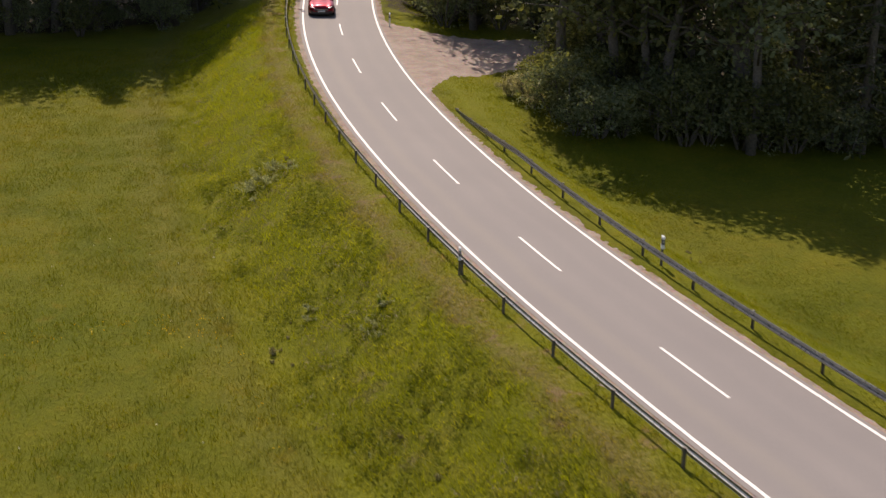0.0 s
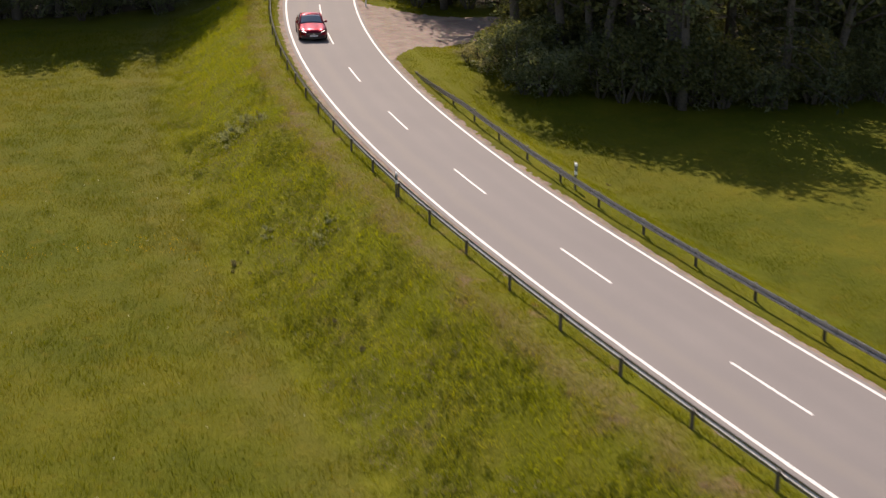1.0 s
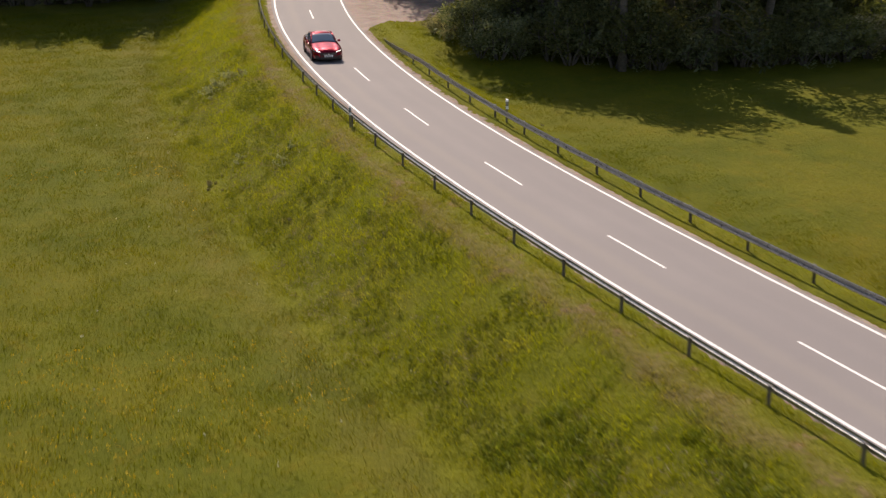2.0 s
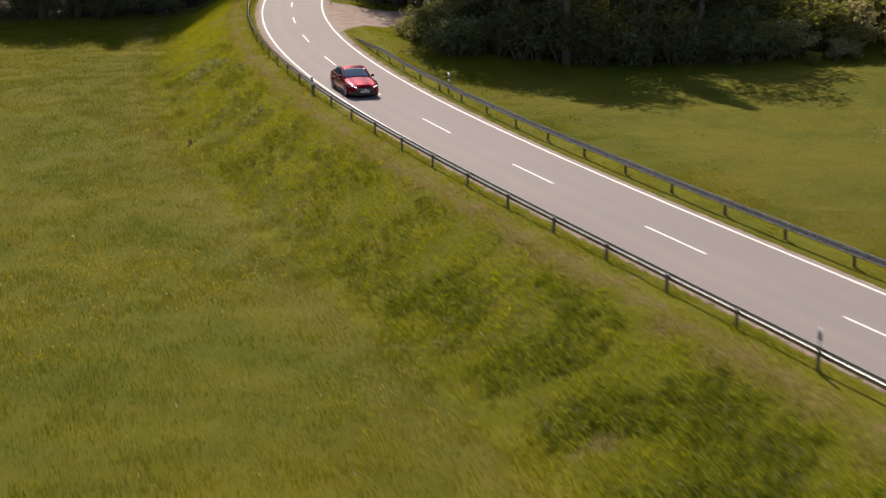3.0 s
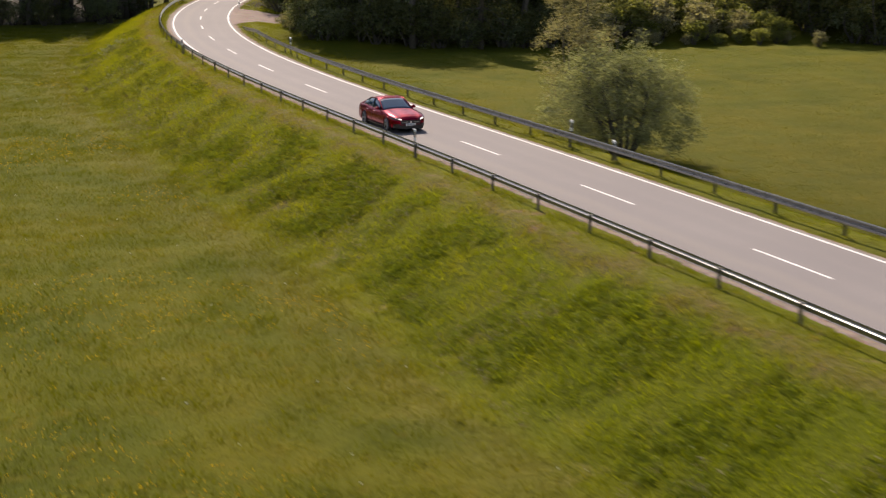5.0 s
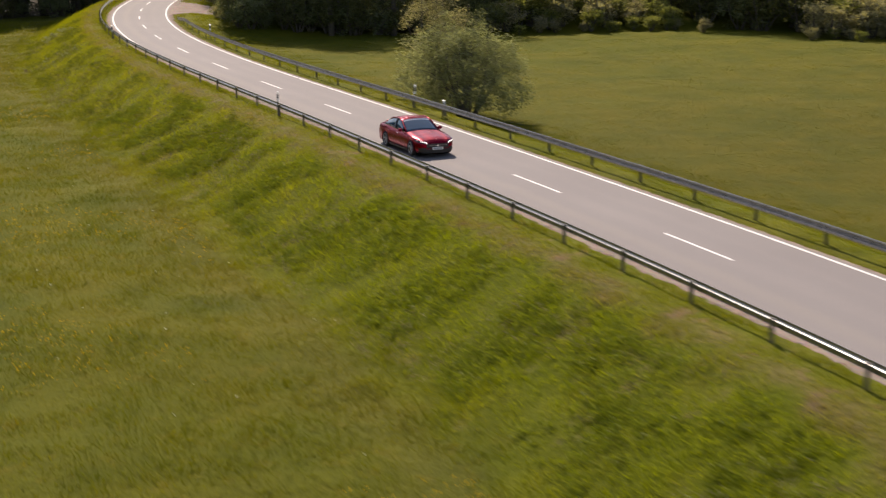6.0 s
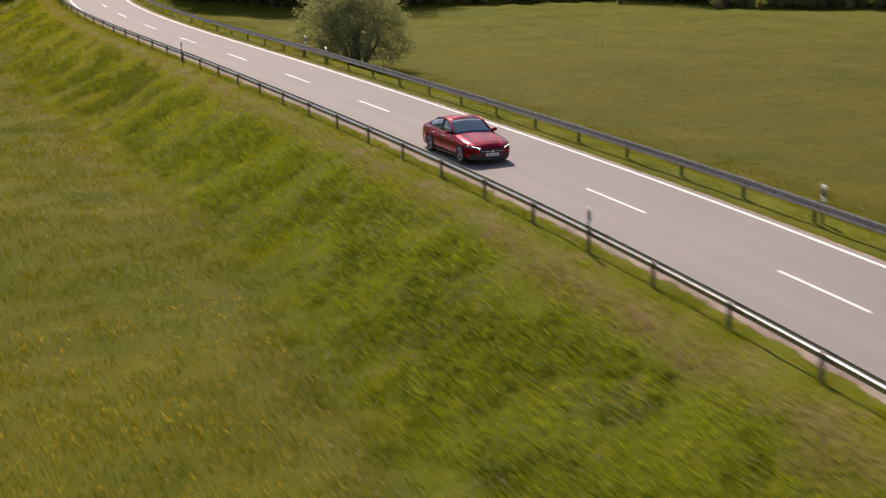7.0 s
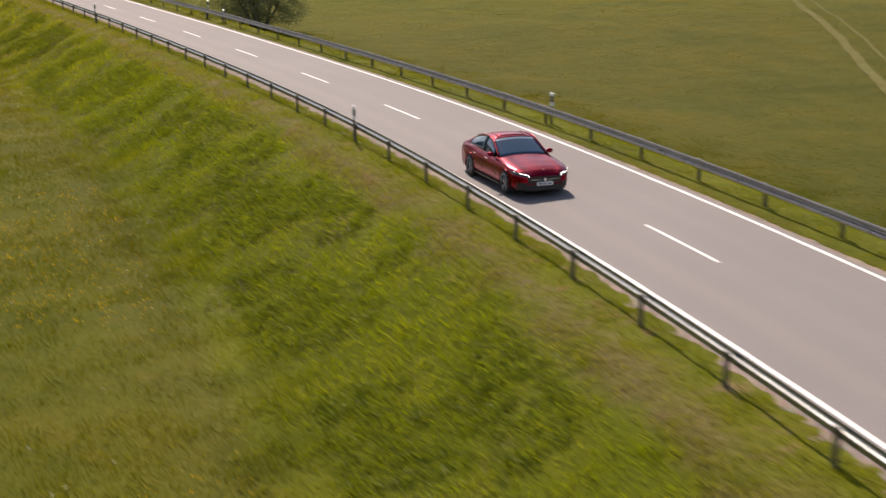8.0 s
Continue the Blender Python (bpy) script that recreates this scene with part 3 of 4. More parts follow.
ROOF = [(-2.22, 1.01), (-1.8, 1.17), (-1.4, 1.305), (-0.95, 1.41), (-0.45, 1.455), (-0.15, 1.445), (0.10, 1.395), (0.48, 1.20), (0.88, 0.985)]
ROOF_W = [(-2.22, 0.70), (-1.4, 0.60), (-0.45, 0.655), (0.10, 0.675), (0.88, 0.80)]
SHAPE = [(0.16, 0.90), (0.24, 0.965), (0.36, 0.985), (0.56, 1.0), (0.70, 0.99), (0.80, 0.965), (1.02, 0.90)]
AXLES, ARCH = (1.62, -1.32), 0.385


def side_x(y, z):
    return interp(y, WIDTH) * interp(z, SHAPE)


def car_body():
    bm = bmesh.new()
    ys = sorted(set([round(v, 3) for v in np.linspace(-2.49, 2.49, 84)] + [a + d for a in AXLES for d in (-ARCH, ARCH)]))
    rings = []
    for y in ys:
        low = 0.20 + 0.06 * (abs(y) > 2.3)
        for a in AXLES:
            if abs(y - a) <= ARCH:
                low = max(low, 0.335 + math.sqrt(max(0, ARCH**2 - (y - a) ** 2)))
        belt = interp(y, BELT)
        half = [(side_x(y, low) - 0.25, low), (side_x(y, low), low)]
        for f in (0.2, 0.4, 0.55, 0.7, 0.85, 1.0):
            z = low + (belt - low) * f
            half.append((side_x(y, z) - (0.03 if f == 1 else 0), z))
        edge, top = half[-1][0], interp(y, CROWN)
        for f in (0.86, 0.72, 0.68, 0.35, 0.0):
            ridge = 0.012 if f in (0.72,) and y > 0.95 else 0.0
            half.append((edge * f, belt + (top - belt) * (1 - f * f) + ridge))
        ring = [bm.verts.new((x, y, z)) for x, z in half] + [bm.verts.new((-x, y, z)) for x, z in half[-2::-1]]
        rings.append(ring)
    for a, b in zip(rings, rings[1:]):
        for i in range(len(a) - 1):
            bm.faces.new((a[i], a[i + 1], b[i + 1], b[i]))
    bm.faces.new(rings[0])
    bm.faces.new(rings[-1][::-1])
    return bm


def skin(points, thick=0.012):
    """A grid of points as a thin shell."""
    bm = bmesh.new()
    g = [[bm.verts.new(p) for p in row] for row in points]
    for r, q in zip(g, g[1:]):
        for i in range(len(r) - 1):
            bm.faces.new((r[i], r[i + 1], q[i + 1], q[i]))
    bmesh.ops.recalc_face_normals(bm, faces=bm.faces)
    bmesh.ops.solidify(bm, geom=bm.faces[:], thickness=thick)
    return bm


def roof_point(y, f, grow=0.0):
    """f from -1 to 1 across the roof."""
    z, w = interp(y, ROOF), interp(y, ROOF_W)
    return (w * f, y, z - 0.055 * f * f + grow)


def side_point(y, f, side, grow=0.0):
    """f from 0 at the belt line to 1 at the roof's edge."""
    x0, z0 = side_x(y, interp(y, BELT)) - 0.045, interp(y, BELT) - 0.005
    x1, z1 = interp(y, ROOF_W), interp(y, ROOF) - 0.055
    b = 0.035 * math.sin(math.pi * f)
    return (side * (x0 + (x1 - x0) * f + b + grow), y, z0 + (z1 - z0) * f)


def front_y(x, z):
    """The nose's surface at x across and z up."""
    w = min(abs(x) / interp(z, SHAPE), 0.94)
    wide = interp(w, [(0.0, 2.51), (0.30, 2.505), (0.58, 2.49), (0.72, 2.42), (0.82, 2.30), (0.895, 2.10), (0.93, 1.80)])
    f = min(1.0, abs(x) / 0.8)
    high = interp(z - (0.04 + 0.035 * (1 - f * f)), [(0.55, 2.52), (0.60, 2.47), (0.69, 2.34), (0.765, 2.10), (0.845, 1.62)])
    return min(wide, high)


def patch(x0, x1, z0, z1, proud, rows=4, cols=10, thick=0.02, lean=0.0):
    return skin([[(x0 + (x1 - x0) * i / cols, front_y(x0 + (x1 - x0) * i / cols, z0 + (z1 - z0) * j / rows) + proud, z0 + (z1 - z0) * j / rows + lean * abs(x0 + (x1 - x0) * i / cols)) for i in range(cols + 1)] for j in range(rows + 1)], thick)


def wheel(parent, x, y):
    """A wheel with its axle along x, outer side away from the car."""
    out = 1 if x > 0 else -1
    w = new("wheel")
    w.parent = parent
    bm = bmesh.new()
    prof = [(0.245, -0.115), (0.32, -0.122), (0.338, -0.10), (0.341, 0.0), (0.338, 0.10), (0.32, 0.122), (0.245, 0.115)]
    n = 36
    rings = [[bm.verts.new((d, r * math.cos(2 * math.pi * k / n), r * math.sin(2 * math.pi * k / n))) for r, d in prof] for k in range(n)]
    for k in range(n):
        a, b = rings[k], rings[(k + 1) % n]
        for i in range(len(prof)):
            j = (i + 1) % len(prof)
            bm.faces.new((a[i], a[j], b[j], b[i]))
    part("tyre", bm, TYRE, w, "", True)
    bm = bmesh.new()
    bmesh.ops.create_cone(bm, cap_ends=True, segments=36, radius1=0.25, radius2=0.25, depth=0.02, matrix=Matrix.Translation((out * 0.03, 0, 0)) @ Matrix.Rotation(math.pi / 2, 4, "Y"))
    part("brake_disc", bm, BLACK, w, "dark brake disc")
    bm = bmesh.new()
    for k in range(10):
        a = 2 * math.pi * k / 10 + (0.12 if k % 2 else -0.12)
        tube([(out * 0.085, 0.04 * math.cos(a), 0.04 * math.sin(a)), (out * 0.095, 0.15 * math.cos(a), 0.15 * math.sin(a)), (out * 0.108, 0.24 * math.cos(a), 0.24 * math.sin(a))], (0.024, 0.016, 0.018), 6, bm)
    bmesh.ops.create_cone(bm, cap_ends=True, segments=16, radius1=0.06, radius2=0.05, depth=0.05, matrix=Matrix.Translation((out * 0.09, 0, 0)) @ Matrix.Rotation(math.pi / 2, 4, "Y"))
    ring = [(out * 0.11, 0.245 * math.cos(2 * math.pi * k / 36), 0.245 * math.sin(2 * math.pi * k / 36)) for k in range(37)]
    tube(ring, [0.014] * 37, 6, bm)
    part("rim", bm, RIM, w, "grey alloy rim")
    w.location = (x, y, 0.341)
    return w


TYRE = plain("tyre_rubber", (0.012, 0.012, 0.013), 0.85)
RIM = plain("alloy", (0.30, 0.30, 0.31), 0.3, 0.9)
CHROME = plain("chrome", (0.75, 0.75, 0.76), 0.12, 1.0, 0.03)
PAINT_RED, GLASS = make_car_paint(), make_glass()
LAMP_ON = make_glow("daytime_light", (1.0, 0.98, 0.95), 2.6)
LENS = plain("lamp_lens", (0.10, 0.10, 0.11), 0.08, 0.3, 0.2)
PLATE_GREY = plain("plate_grey", (0.25, 0.25, 0.26), 0.5)
SEAT = plain("dark_leather", (0.03, 0.028, 0.027), 0.6)


def build_car():
    car = tagged(new("car"), "glossy red four-door coupe driving with daytime lights on", "car")
    body = part("body", car_body(), PAINT_RED, car, "glossy dark red metallic bodywork", True)
    part("floor_pan", box(-0.70, 0.70, -2.2, 2.2, 0.17, 0.40, 0.02), BLACK, car, "black underbody")
    ys = np.linspace(-1.38, 0.09, 14)
    part("roof", skin([[roof_point(y, f) for f in np.linspace(-1, 1, 11)] for y in ys], 0.03), PAINT_RED, car, "red roof panel", True)
    part("sunroof", skin([[roof_point(y, f, 0.003) for f in np.linspace(-0.72, 0.72, 9)] for y in np.linspace(-0.80, -0.05, 8)], 0.006), PAINT_RED, car, "", True)
    part("windscreen", skin([[roof_point(y, f) for f in np.linspace(-0.97, 0.97, 11)] for y in np.linspace(0.10, 0.86, 8)]), GLASS, car, "tinted windscreen", True)
    part("rear_window", skin([[roof_point(y, f) for f in np.linspace(-0.93, 0.93, 11)] for y in np.linspace(-2.19, -1.40, 8)]), GLASS, car, "tinted rear window", True)
    for side in (-1, 1):
        for name, a, b in (("front_side_window", -0.30, 0.54), ("rear_side_window", -1.62, -0.36)):
            part(name, skin([[side_point(y, f, side) for f in np.linspace(0.03, 0.97, 6)] for y in np.linspace(a, b, 10)]), GLASS, car, "tinted side window", True)
        part("quarter_panel", skin([[side_point(y, f, side) for f in np.linspace(0, 1.0, 5)] for y in np.linspace(-2.20, -1.60, 7)]), PAINT_RED, car, "", True)
        bm = tube([roof_point(y, 1.0 * side) for y in np.linspace(-1.4, 0.88, 16)], [0.032] * 16, 7)
        part("roof_pillar", bm, PAINT_RED, car, "", True)
        part("door_pillar", tube([side_point(-0.33, f, side, 0.004) for f in (0, 0.5, 1)], [0.03] * 3, 6), BLACK, car, "black door pillar")
        part("chrome_strip", tube([side_point(y, 0.0, side, 0.012) for y in np.linspace(-1.75, 0.68, 14)], [0.011] * 14, 5), CHROME, car, "bright chrome window strip")
        part("chrome_strip", tube([side_point(y, 0.97, side, 0.012) for y in np.linspace(-1.7, 0.46, 14)], [0.009] * 14, 5), CHROME, car, "bright chrome window strip")
        part("sill", box(side * 0.87 if side > 0 else -0.925, 0.925 if side > 0 else -0.87, -0.88, 1.18, 0.175, 0.235, 0.015), BLACK, car, "black side sill")
        for y in (-1.28, -0.32, 0.82):
            part("door_gap", tube([(side * (side_x(y, z) + 0.001), y + 0.03 * math.sin(z * 4), z) for z in np.linspace(0.26, 0.93, 7)], [0.005] * 7, 4), BLACK, car, "dark door gap")
        for y in (-0.98, 0.02):
            part("door_handle", tube([(side * (side_x(y, 0.80) + d), y + e, 0.80) for e, d in ((-0.11, 0.004), (-0.08, 0.024), (0.08, 0.024), (0.11, 0.004))], [0.013] * 4, 6), CHROME, car, "chrome door handle")
        bm = bmesh.new()
        bmesh.ops.create_icosphere(bm, subdivisions=3, radius=1, matrix=Matrix.Translation((side * 0.975, 0.60, 1.0)) @ Matrix.Diagonal((0.11, 0.075, 0.075, 1)))
        mirror = part("mirror", bm, PAINT_RED, car, "red door mirror", True)
        part("mirror_foot", tube([(side * 0.82, 0.58, 0.93), (side * 0.92, 0.60, 0.96)], (0.03, 0.025), 6), BLACK, mirror, "black mirror foot")
        lens = part("headlight", skin([[(side * x, front_y(x, zz) + 0.012, zz) for x in np.linspace(0.48, 0.89, 10) for zz in (z + 0.20 * (x - 0.5),)] for z in np.linspace(0.575, 0.685, 5)], 0.03), LENS, car, "dark headlight lens")
        bm = tube([(side * x, front_y(x, z) + 0.024, z) for x, z in ((0.86, 0.735), (0.74, 0.705), (0.61, 0.672), (0.53, 0.652), (0.505, 0.630), (0.525, 0.595))], (0.004, 0.006, 0.008, 0.009, 0.009, 0.007), 6)
        part("light_bar", bm, LAMP_ON, lens, "glowing white daytime light")
        part("side_intake", patch(min(side * 0.55, side * 0.82), max(side * 0.55, side * 0.82), 0.235, 0.43, 0.006, 3, 6, 0.03), BLACK, car, "black side air intake")
        for y in AXLES:
            bm = tube([(side * (side_x(y, 0.6) - 0.012), y + (ARCH + 0.006) * math.cos(t), 0.335 + (ARCH + 0.006) * math.sin(t)) for t in np.linspace(-0.2, math.pi + 0.2, 20)], [0.016] * 20, 5)
            part("wheel_arch", bm, PAINT_RED, car, "", True)
            part("arch_liner", box(min(side * 0.55, side * 0.80), max(side * 0.55, side * 0.80), y - 0.40, y + 0.40, 0.25, 0.74, 0.05), BLACK, car, "black wheel arch liner")
    part("grille", patch(-0.52, 0.52, 0.40, 0.60, 0.012, 5, 16, 0.03), BLACK, car, "black radiator grille")
    part("grille_bar", patch(-0.45, 0.45, 0.506, 0.517, 0.026, 1, 14, 0.015), CHROME, car, "chrome grille bar")
    bm = bmesh.new()
    bmesh.ops.create_cone(bm, cap_ends=True, segments=24, radius1=0.048, radius2=0.044, depth=0.03, matrix=Matrix.Translation((0, 2.535, 0.51)) @ Matrix.Rotation(math.pi / 2, 4, "X"))
    part("badge", bm, CHROME, car, "plain round chrome badge")
    part("bonnet_badge", box(-0.03, 0.03, 2.34, 2.38, 0.775, 0.785, 0.003), CHROME, car, "small bright bonnet badge")
    part("lower_intake", patch(-0.60, 0.60, 0.215, 0.365, 0.010, 3, 12, 0.03), BLACK, car, "black lower air intake")
    part("front_lip", patch(-0.80, 0.80, 0.185, 0.215, 0.01, 1, 14, 0.02), BLACK, car, "black front lip")
    plate = part("number_plate", box(-0.26, 0.26, 2.52, 2.545, 0.335, 0.445, 0.004), WHITE, car, "white number plate with unreadable bars")
    for x0, x1 in ((-0.20, -0.08), (-0.04, 0.06), (0.09, 0.21)):
        part("plate_bar", box(x0, x1, 2.543, 2.547, 0.365, 0.415), PLATE_GREY, plate, "dark bar")
    for x in (-0.36, 0.36):
        part("seat", box(x - 0.24, x + 0.24, -0.45, -0.25, 0.55, 1.12, 0.06), SEAT, car, "dark seat back")
    wheels = [wheel(car, sx * 0.825, y) for sx in (-1, 1) for y in AXLES]
    size = Matrix.Scale(1.05, 4)
    for me in {ob.data for ob in car.children_recursive if ob.data}:
        me.transform(size)
    for ob in car.children_recursive:
        ob.location = ob.location * 1.05
    return car, wheels


car, wheels = build_car()


# ---- trees and bushes ----
def woody(rng, height, base_r, stems, spread_r, limbs):
    """Trunk and limbs as tubes; gives the trunk's and the limbs' bmesh and the limbs' tips."""
    trunk, branch, tips = bmesh.new(), bmesh.new(), []
    for k in range(stems):
        a = 2 * math.pi * k / stems + rng.random()
        reach = spread_r * (0.25 + 0.5 * rng.random()) if stems > 1 else 0.3 * rng.random()
        top = Vector((math.cos(a) * reach, math.sin(a) * reach, height * (0.8 + 0.2 * rng.random())))
        foot = Vector((math.cos(a), math.sin(a), 0)) * (base_r * 1.6 if stems > 1 else 0)
        pts = [foot + Vector((0, 0, -0.3))]
        for j in range(1, 6):
            f = j / 5
            pts.append(foot.lerp(top, f) + Vector((rng.normal() * 0.04, rng.normal() * 0.04, 0)) * height * 0.3 + Vector((math.cos(a), math.sin(a), 0)) * reach * 0.3 * math.sin(math.pi * f))
        tube(pts, [base_r * (1.15 - f) + 0.012 for f in (0, 0.2, 0.4, 0.6, 0.8, 1.0)], 8 if stems == 1 else 5, trunk)
        for j in range(limbs):
            f = 0.25 + 0.7 * rng.random()
            i = min(4, int(f * 5))
            p = pts[i].lerp(pts[i + 1], f * 5 - i)
            b = rng.random() * 2 * math.pi
            ln = spread_r * (1.15 - 0.7 * f) * (0.6 + 0.6 * rng.random())
            e = p + Vector((math.cos(b) * ln, math.sin(b) * ln, ln * (0.25 + 0.4 * rng.random())))
            m = p.lerp(e, 0.5) + Vector((0, 0, 0.1 * ln))
            tube([p, m, e], [base_r * (1.0 - f) * 0.5 + 0.012, base_r * (1 - f) * 0.3 + 0.01, 0.008], 4, branch)
            tips += [tuple(m.lerp(e, 0.4)), tuple(e)]
        tips.append(tuple(pts[-1]))
    return trunk, branch, tips


def tree(name, label, category, seed, height, base_r, stems, spread_r, limbs, leaf, clump, count, size, extra=(), group=""):
    rng = np.random.default_rng(seed)
    ob = new(name)
    trunk, branch, tips = woody(rng, height, base_r, stems, spread_r, limbs)
    part("trunk", trunk, BARK, ob, "", True)
    part("branchwork", branch, BARK, ob, "", True)["kind"] = "stuff"
    centres = np.array(list(tips) + list(extra))
    raw_mesh("crown", leaves(rng, centres, clump * (0.7 + 0.6 * rng.random(len(centres))), count, size[0], size[1], 0.8, 0.15), 4, leaf, None, ob)
    return tagged(ob, label, category, group)


def shell(rng, n, rx, rz, z0, inner=0.55):
    """Uneven clump centres in an upright egg from z0 up."""
    d = rng.normal(size=(n, 3))
    d /= np.linalg.norm(d, axis=1, keepdims=True)
    r = inner + (1 - inner) * rng.random(n)
    lobes = 1 + 0.13 * np.sin(3 * np.arctan2(d[:, 1], d[:, 0]) + seed_angle(n)) + 0.10 * np.sin(5 * d[:, 2] + 2)
    p = d * (r * lobes)[:, None] * np.array([rx, rx, rz])
    p[:, 2] += z0 + rz
    return [tuple(v) for v in p]


def seed_angle(n):
    return (n * 1.7) % 6.28


def spruce(seed, height, radius):
    """A conifer: straight trunk, whorls of hanging boughs."""
    rng = np.random.default_rng(seed)
    ob = new("spruce_tree")
    part("trunk", tube([(0, 0, -0.3), (0, 0, height * 0.5), (0, 0, height)], (0.26, 0.16, 0.02), 8), BARK, ob, "", True)
    branch, centres, rad = bmesh.new(), [], []
    z = 1.6
    while z < height - 0.4:
        r = radius * (1 - z / height) ** 0.8
        n = 7
        for k in range(n):
            a = 2 * math.pi * (k + rng.random() * 0.7) / n
            rr = r * (0.75 + 0.4 * rng.random())
            e = (math.cos(a) * rr, math.sin(a) * rr, z - 0.28 * rr)
            tube([(0, 0, z), (e[0] * 0.5, e[1] * 0.5, z - 0.05 * rr), e], (0.04, 0.025, 0.008), 4, branch)
            for f in (0.35, 0.6, 0.82, 1.0):
                centres.append((e[0] * f, e[1] * f, z - 0.28 * rr * f * f))
                rad.append(0.20 + 0.16 * rr * (1.1 - 0.4 * f))
        z += 0.75 + 0.25 * rng.random()
    part("branchwork", branch, BARK, ob)["kind"] = "stuff"
    raw_mesh("crown", leaves(rng, np.array(centres), np.array(rad), 6, 0.42, 0.13, 0.45, 0.5), 4, L_SPRUCE, None, ob)
    return tagged(ob, "tall dark green spruce in the shaded wood", "tree", "woodland trees")


def place(ob, x, y, turn=0.0, size=1.0, sink=0.05):
    ob.matrix_basis = spot(x, y, turn, size, sink)
    return ob


def spot(x, y, turn=0.0, size=1.0, sink=0.05):
    return Matrix.Translation((x, y, ground_at(x, y) - sink)) @ Matrix.Rotation(turn, 4, "Z") @ Matrix.Scale(size, 4)


rng = np.random.default_rng(21)
# the round bush-like tree beside the road, and the slim one next to it
willow = tree("willow_tree", "rounded many-stemmed willow with olive-green leaves beside the guardrail", "tree", 31, 5.4, 0.10, 9, 3.0, 7, L_WILLOW, 0.56, 62, (0.17, 0.050),
              [p for p in shell(rng, 620, 3.75, 3.45, -0.9, 0.55) if p[2] > (1.5 if math.hypot(p[0], p[1]) < 2.3 else 0.5)])
place(willow, 17.65, -1.9, 0.0, 1.03)
slim = tree("slim_tree", "slim sparse tree with young yellow-brown leaves", "tree", 33, 10.5, 0.035, 5, 1.7, 8, L_PALE, 0.75, 100, (0.13, 0.06),
            [(1.0 * rng.normal(), 1.0 * rng.normal(), 1.0 + 9.8 * rng.random()) for _ in range(80)])
place(slim, 19.4, 4.0)

kinds = [tree("broadleaf_tree", "dark green broadleaf tree at the wood's edge", "tree", 41 + k, 14.5 + k, 0.24, 1, 4.2, 16, leaf, 1.25, 34, (0.36, 0.20),
              shell(rng, 48, 3.8, 5.6 + 0.3 * k, 2.6 + 0.5 * k, 0.45), "woodland trees") for k, leaf in enumerate((L_FOREST, L_GREY, L_FOREST))]
kinds.append(spruce(51, 17.0, 3.4))
low = [tree("bush", "dense dark green bush under the trees", "bush", 61 + k, 2.6, 0.05, 6, 1.6, 4, leaf, 0.5, 24, (0.19, 0.10), shell(rng, 42, 1.7, 1.35, 0.1, 0.3), "woodland bushes") for k, leaf in enumerate((L_FOREST, L_GREY))]
lit = [tree("bush", "sunlit yellow-green bush at the meadow's edge", "bush", 71 + k, 2.4, 0.045, 7, 1.3, 4, leaf, 0.42, 21, (0.20, 0.10), shell(rng, 34, 1.45, 1.25, 0.1, 0.3), "edge bushes") for k, leaf in enumerate((L_BUSH, L_PALE, L_OLIVE))]
used = set()


def plant(kind, x, y, size=1.0):
    turn = rng.random() * 6.28
    if kind.name in used:
        return copy_thing(kind, spot(x, y, turn, size))
    used.add(kind.name)
    return place(kind, x, y, turn, size)


def along(line, step):
    for (x0, y0), (x1, y1) in zip(line, line[1:]):
        n = max(1, int(math.hypot(x1 - x0, y1 - y0) / step))
        for k in range(n):
            yield x0 + (x1 - x0) * k / n, y0 + (y1 - y0) * k / n


def free_of_road(x, y, left=6.5, right=8.5):
    s, o, _ = road_coords(np.array([x]), np.array([y]))
    s, o = float(s[0]), float(o[0])
    if 77 < s < 97 and 0 < o < 15.5 and abs(s - np.interp(o, (3, 24), (85.5, 87.7))) < np.interp(o, (3, 10, 24), (12, 6.5, 3.6)):
        return False
    if s > 104 and -12.5 < o < 0:
        return False
    return o < -left or o > right


for line, ahead, rows in ((EDGE_RIGHT, (0.60, 0.80), (0, 5.5, 13)), (EDGE_LEFT, (0.25, 0.97), (0, 3.0, 6.0, 10.0, 15.0))):
    for r, depth in enumerate(rows):
        for x, y in along(line, 4.3 + 0.3 * r if line is EDGE_RIGHT else 3.4):
            px, py = x + ahead[0] * depth + rng.normal() * 0.9, y + ahead[1] * depth + rng.normal() * 0.9
            if free_of_road(px, py):
                plant(kinds[(0, 1, 2, 3)[int(rng.random() * 4)]], px, py, (0.98 if line is EDGE_RIGHT else 1.15) + 0.35 * rng.random())
for x, y, k, size in ((31.5, 114.5, 0, 1.1), (35.5, 113.5, 1, 1.12), (38.0, 117.0, 2, 1.1), (42.0, 121.5, 0, 1.15), (46.5, 127.5, 1, 1.15), (38.4, 68.0, 1, 1.1), (38.2, 63.6, 0, 1.15), (40.4, 60.6, 2, 1.2), (42.0, 57.2, 1, 1.1), (40.8, 54.6, 1, 0.95)):
    plant(kinds[k], x, y, size)
for x, y in along([(45, 73), (40, 65), (39, 59), (42, 55), (49, 52), (58, 49)] + [(58, 51), (48, 55), (42, 60), (44, 68), (50, 62), (60, 56)], 1.5):
    px, py = x + rng.normal() * 0.8, y + rng.normal() * 0.8
    if free_of_road(px, py, 6, 6.2):
        plant(low[int(rng.random() * 2)], px, py, 0.8 + 0.6 * rng.random())
for x, y in along([(37, 65), (33.5, 60.8), (36, 58.8), (39.5, 56.3), (43.5, 53.8), (48.5, 51.3), (57, 48.3)], 1.25):
    plant(low[int(rng.random() * 2)], x + rng.normal() * 0.5, y + rng.normal() * 0.5, 0.7 + 0.7 * rng.random())
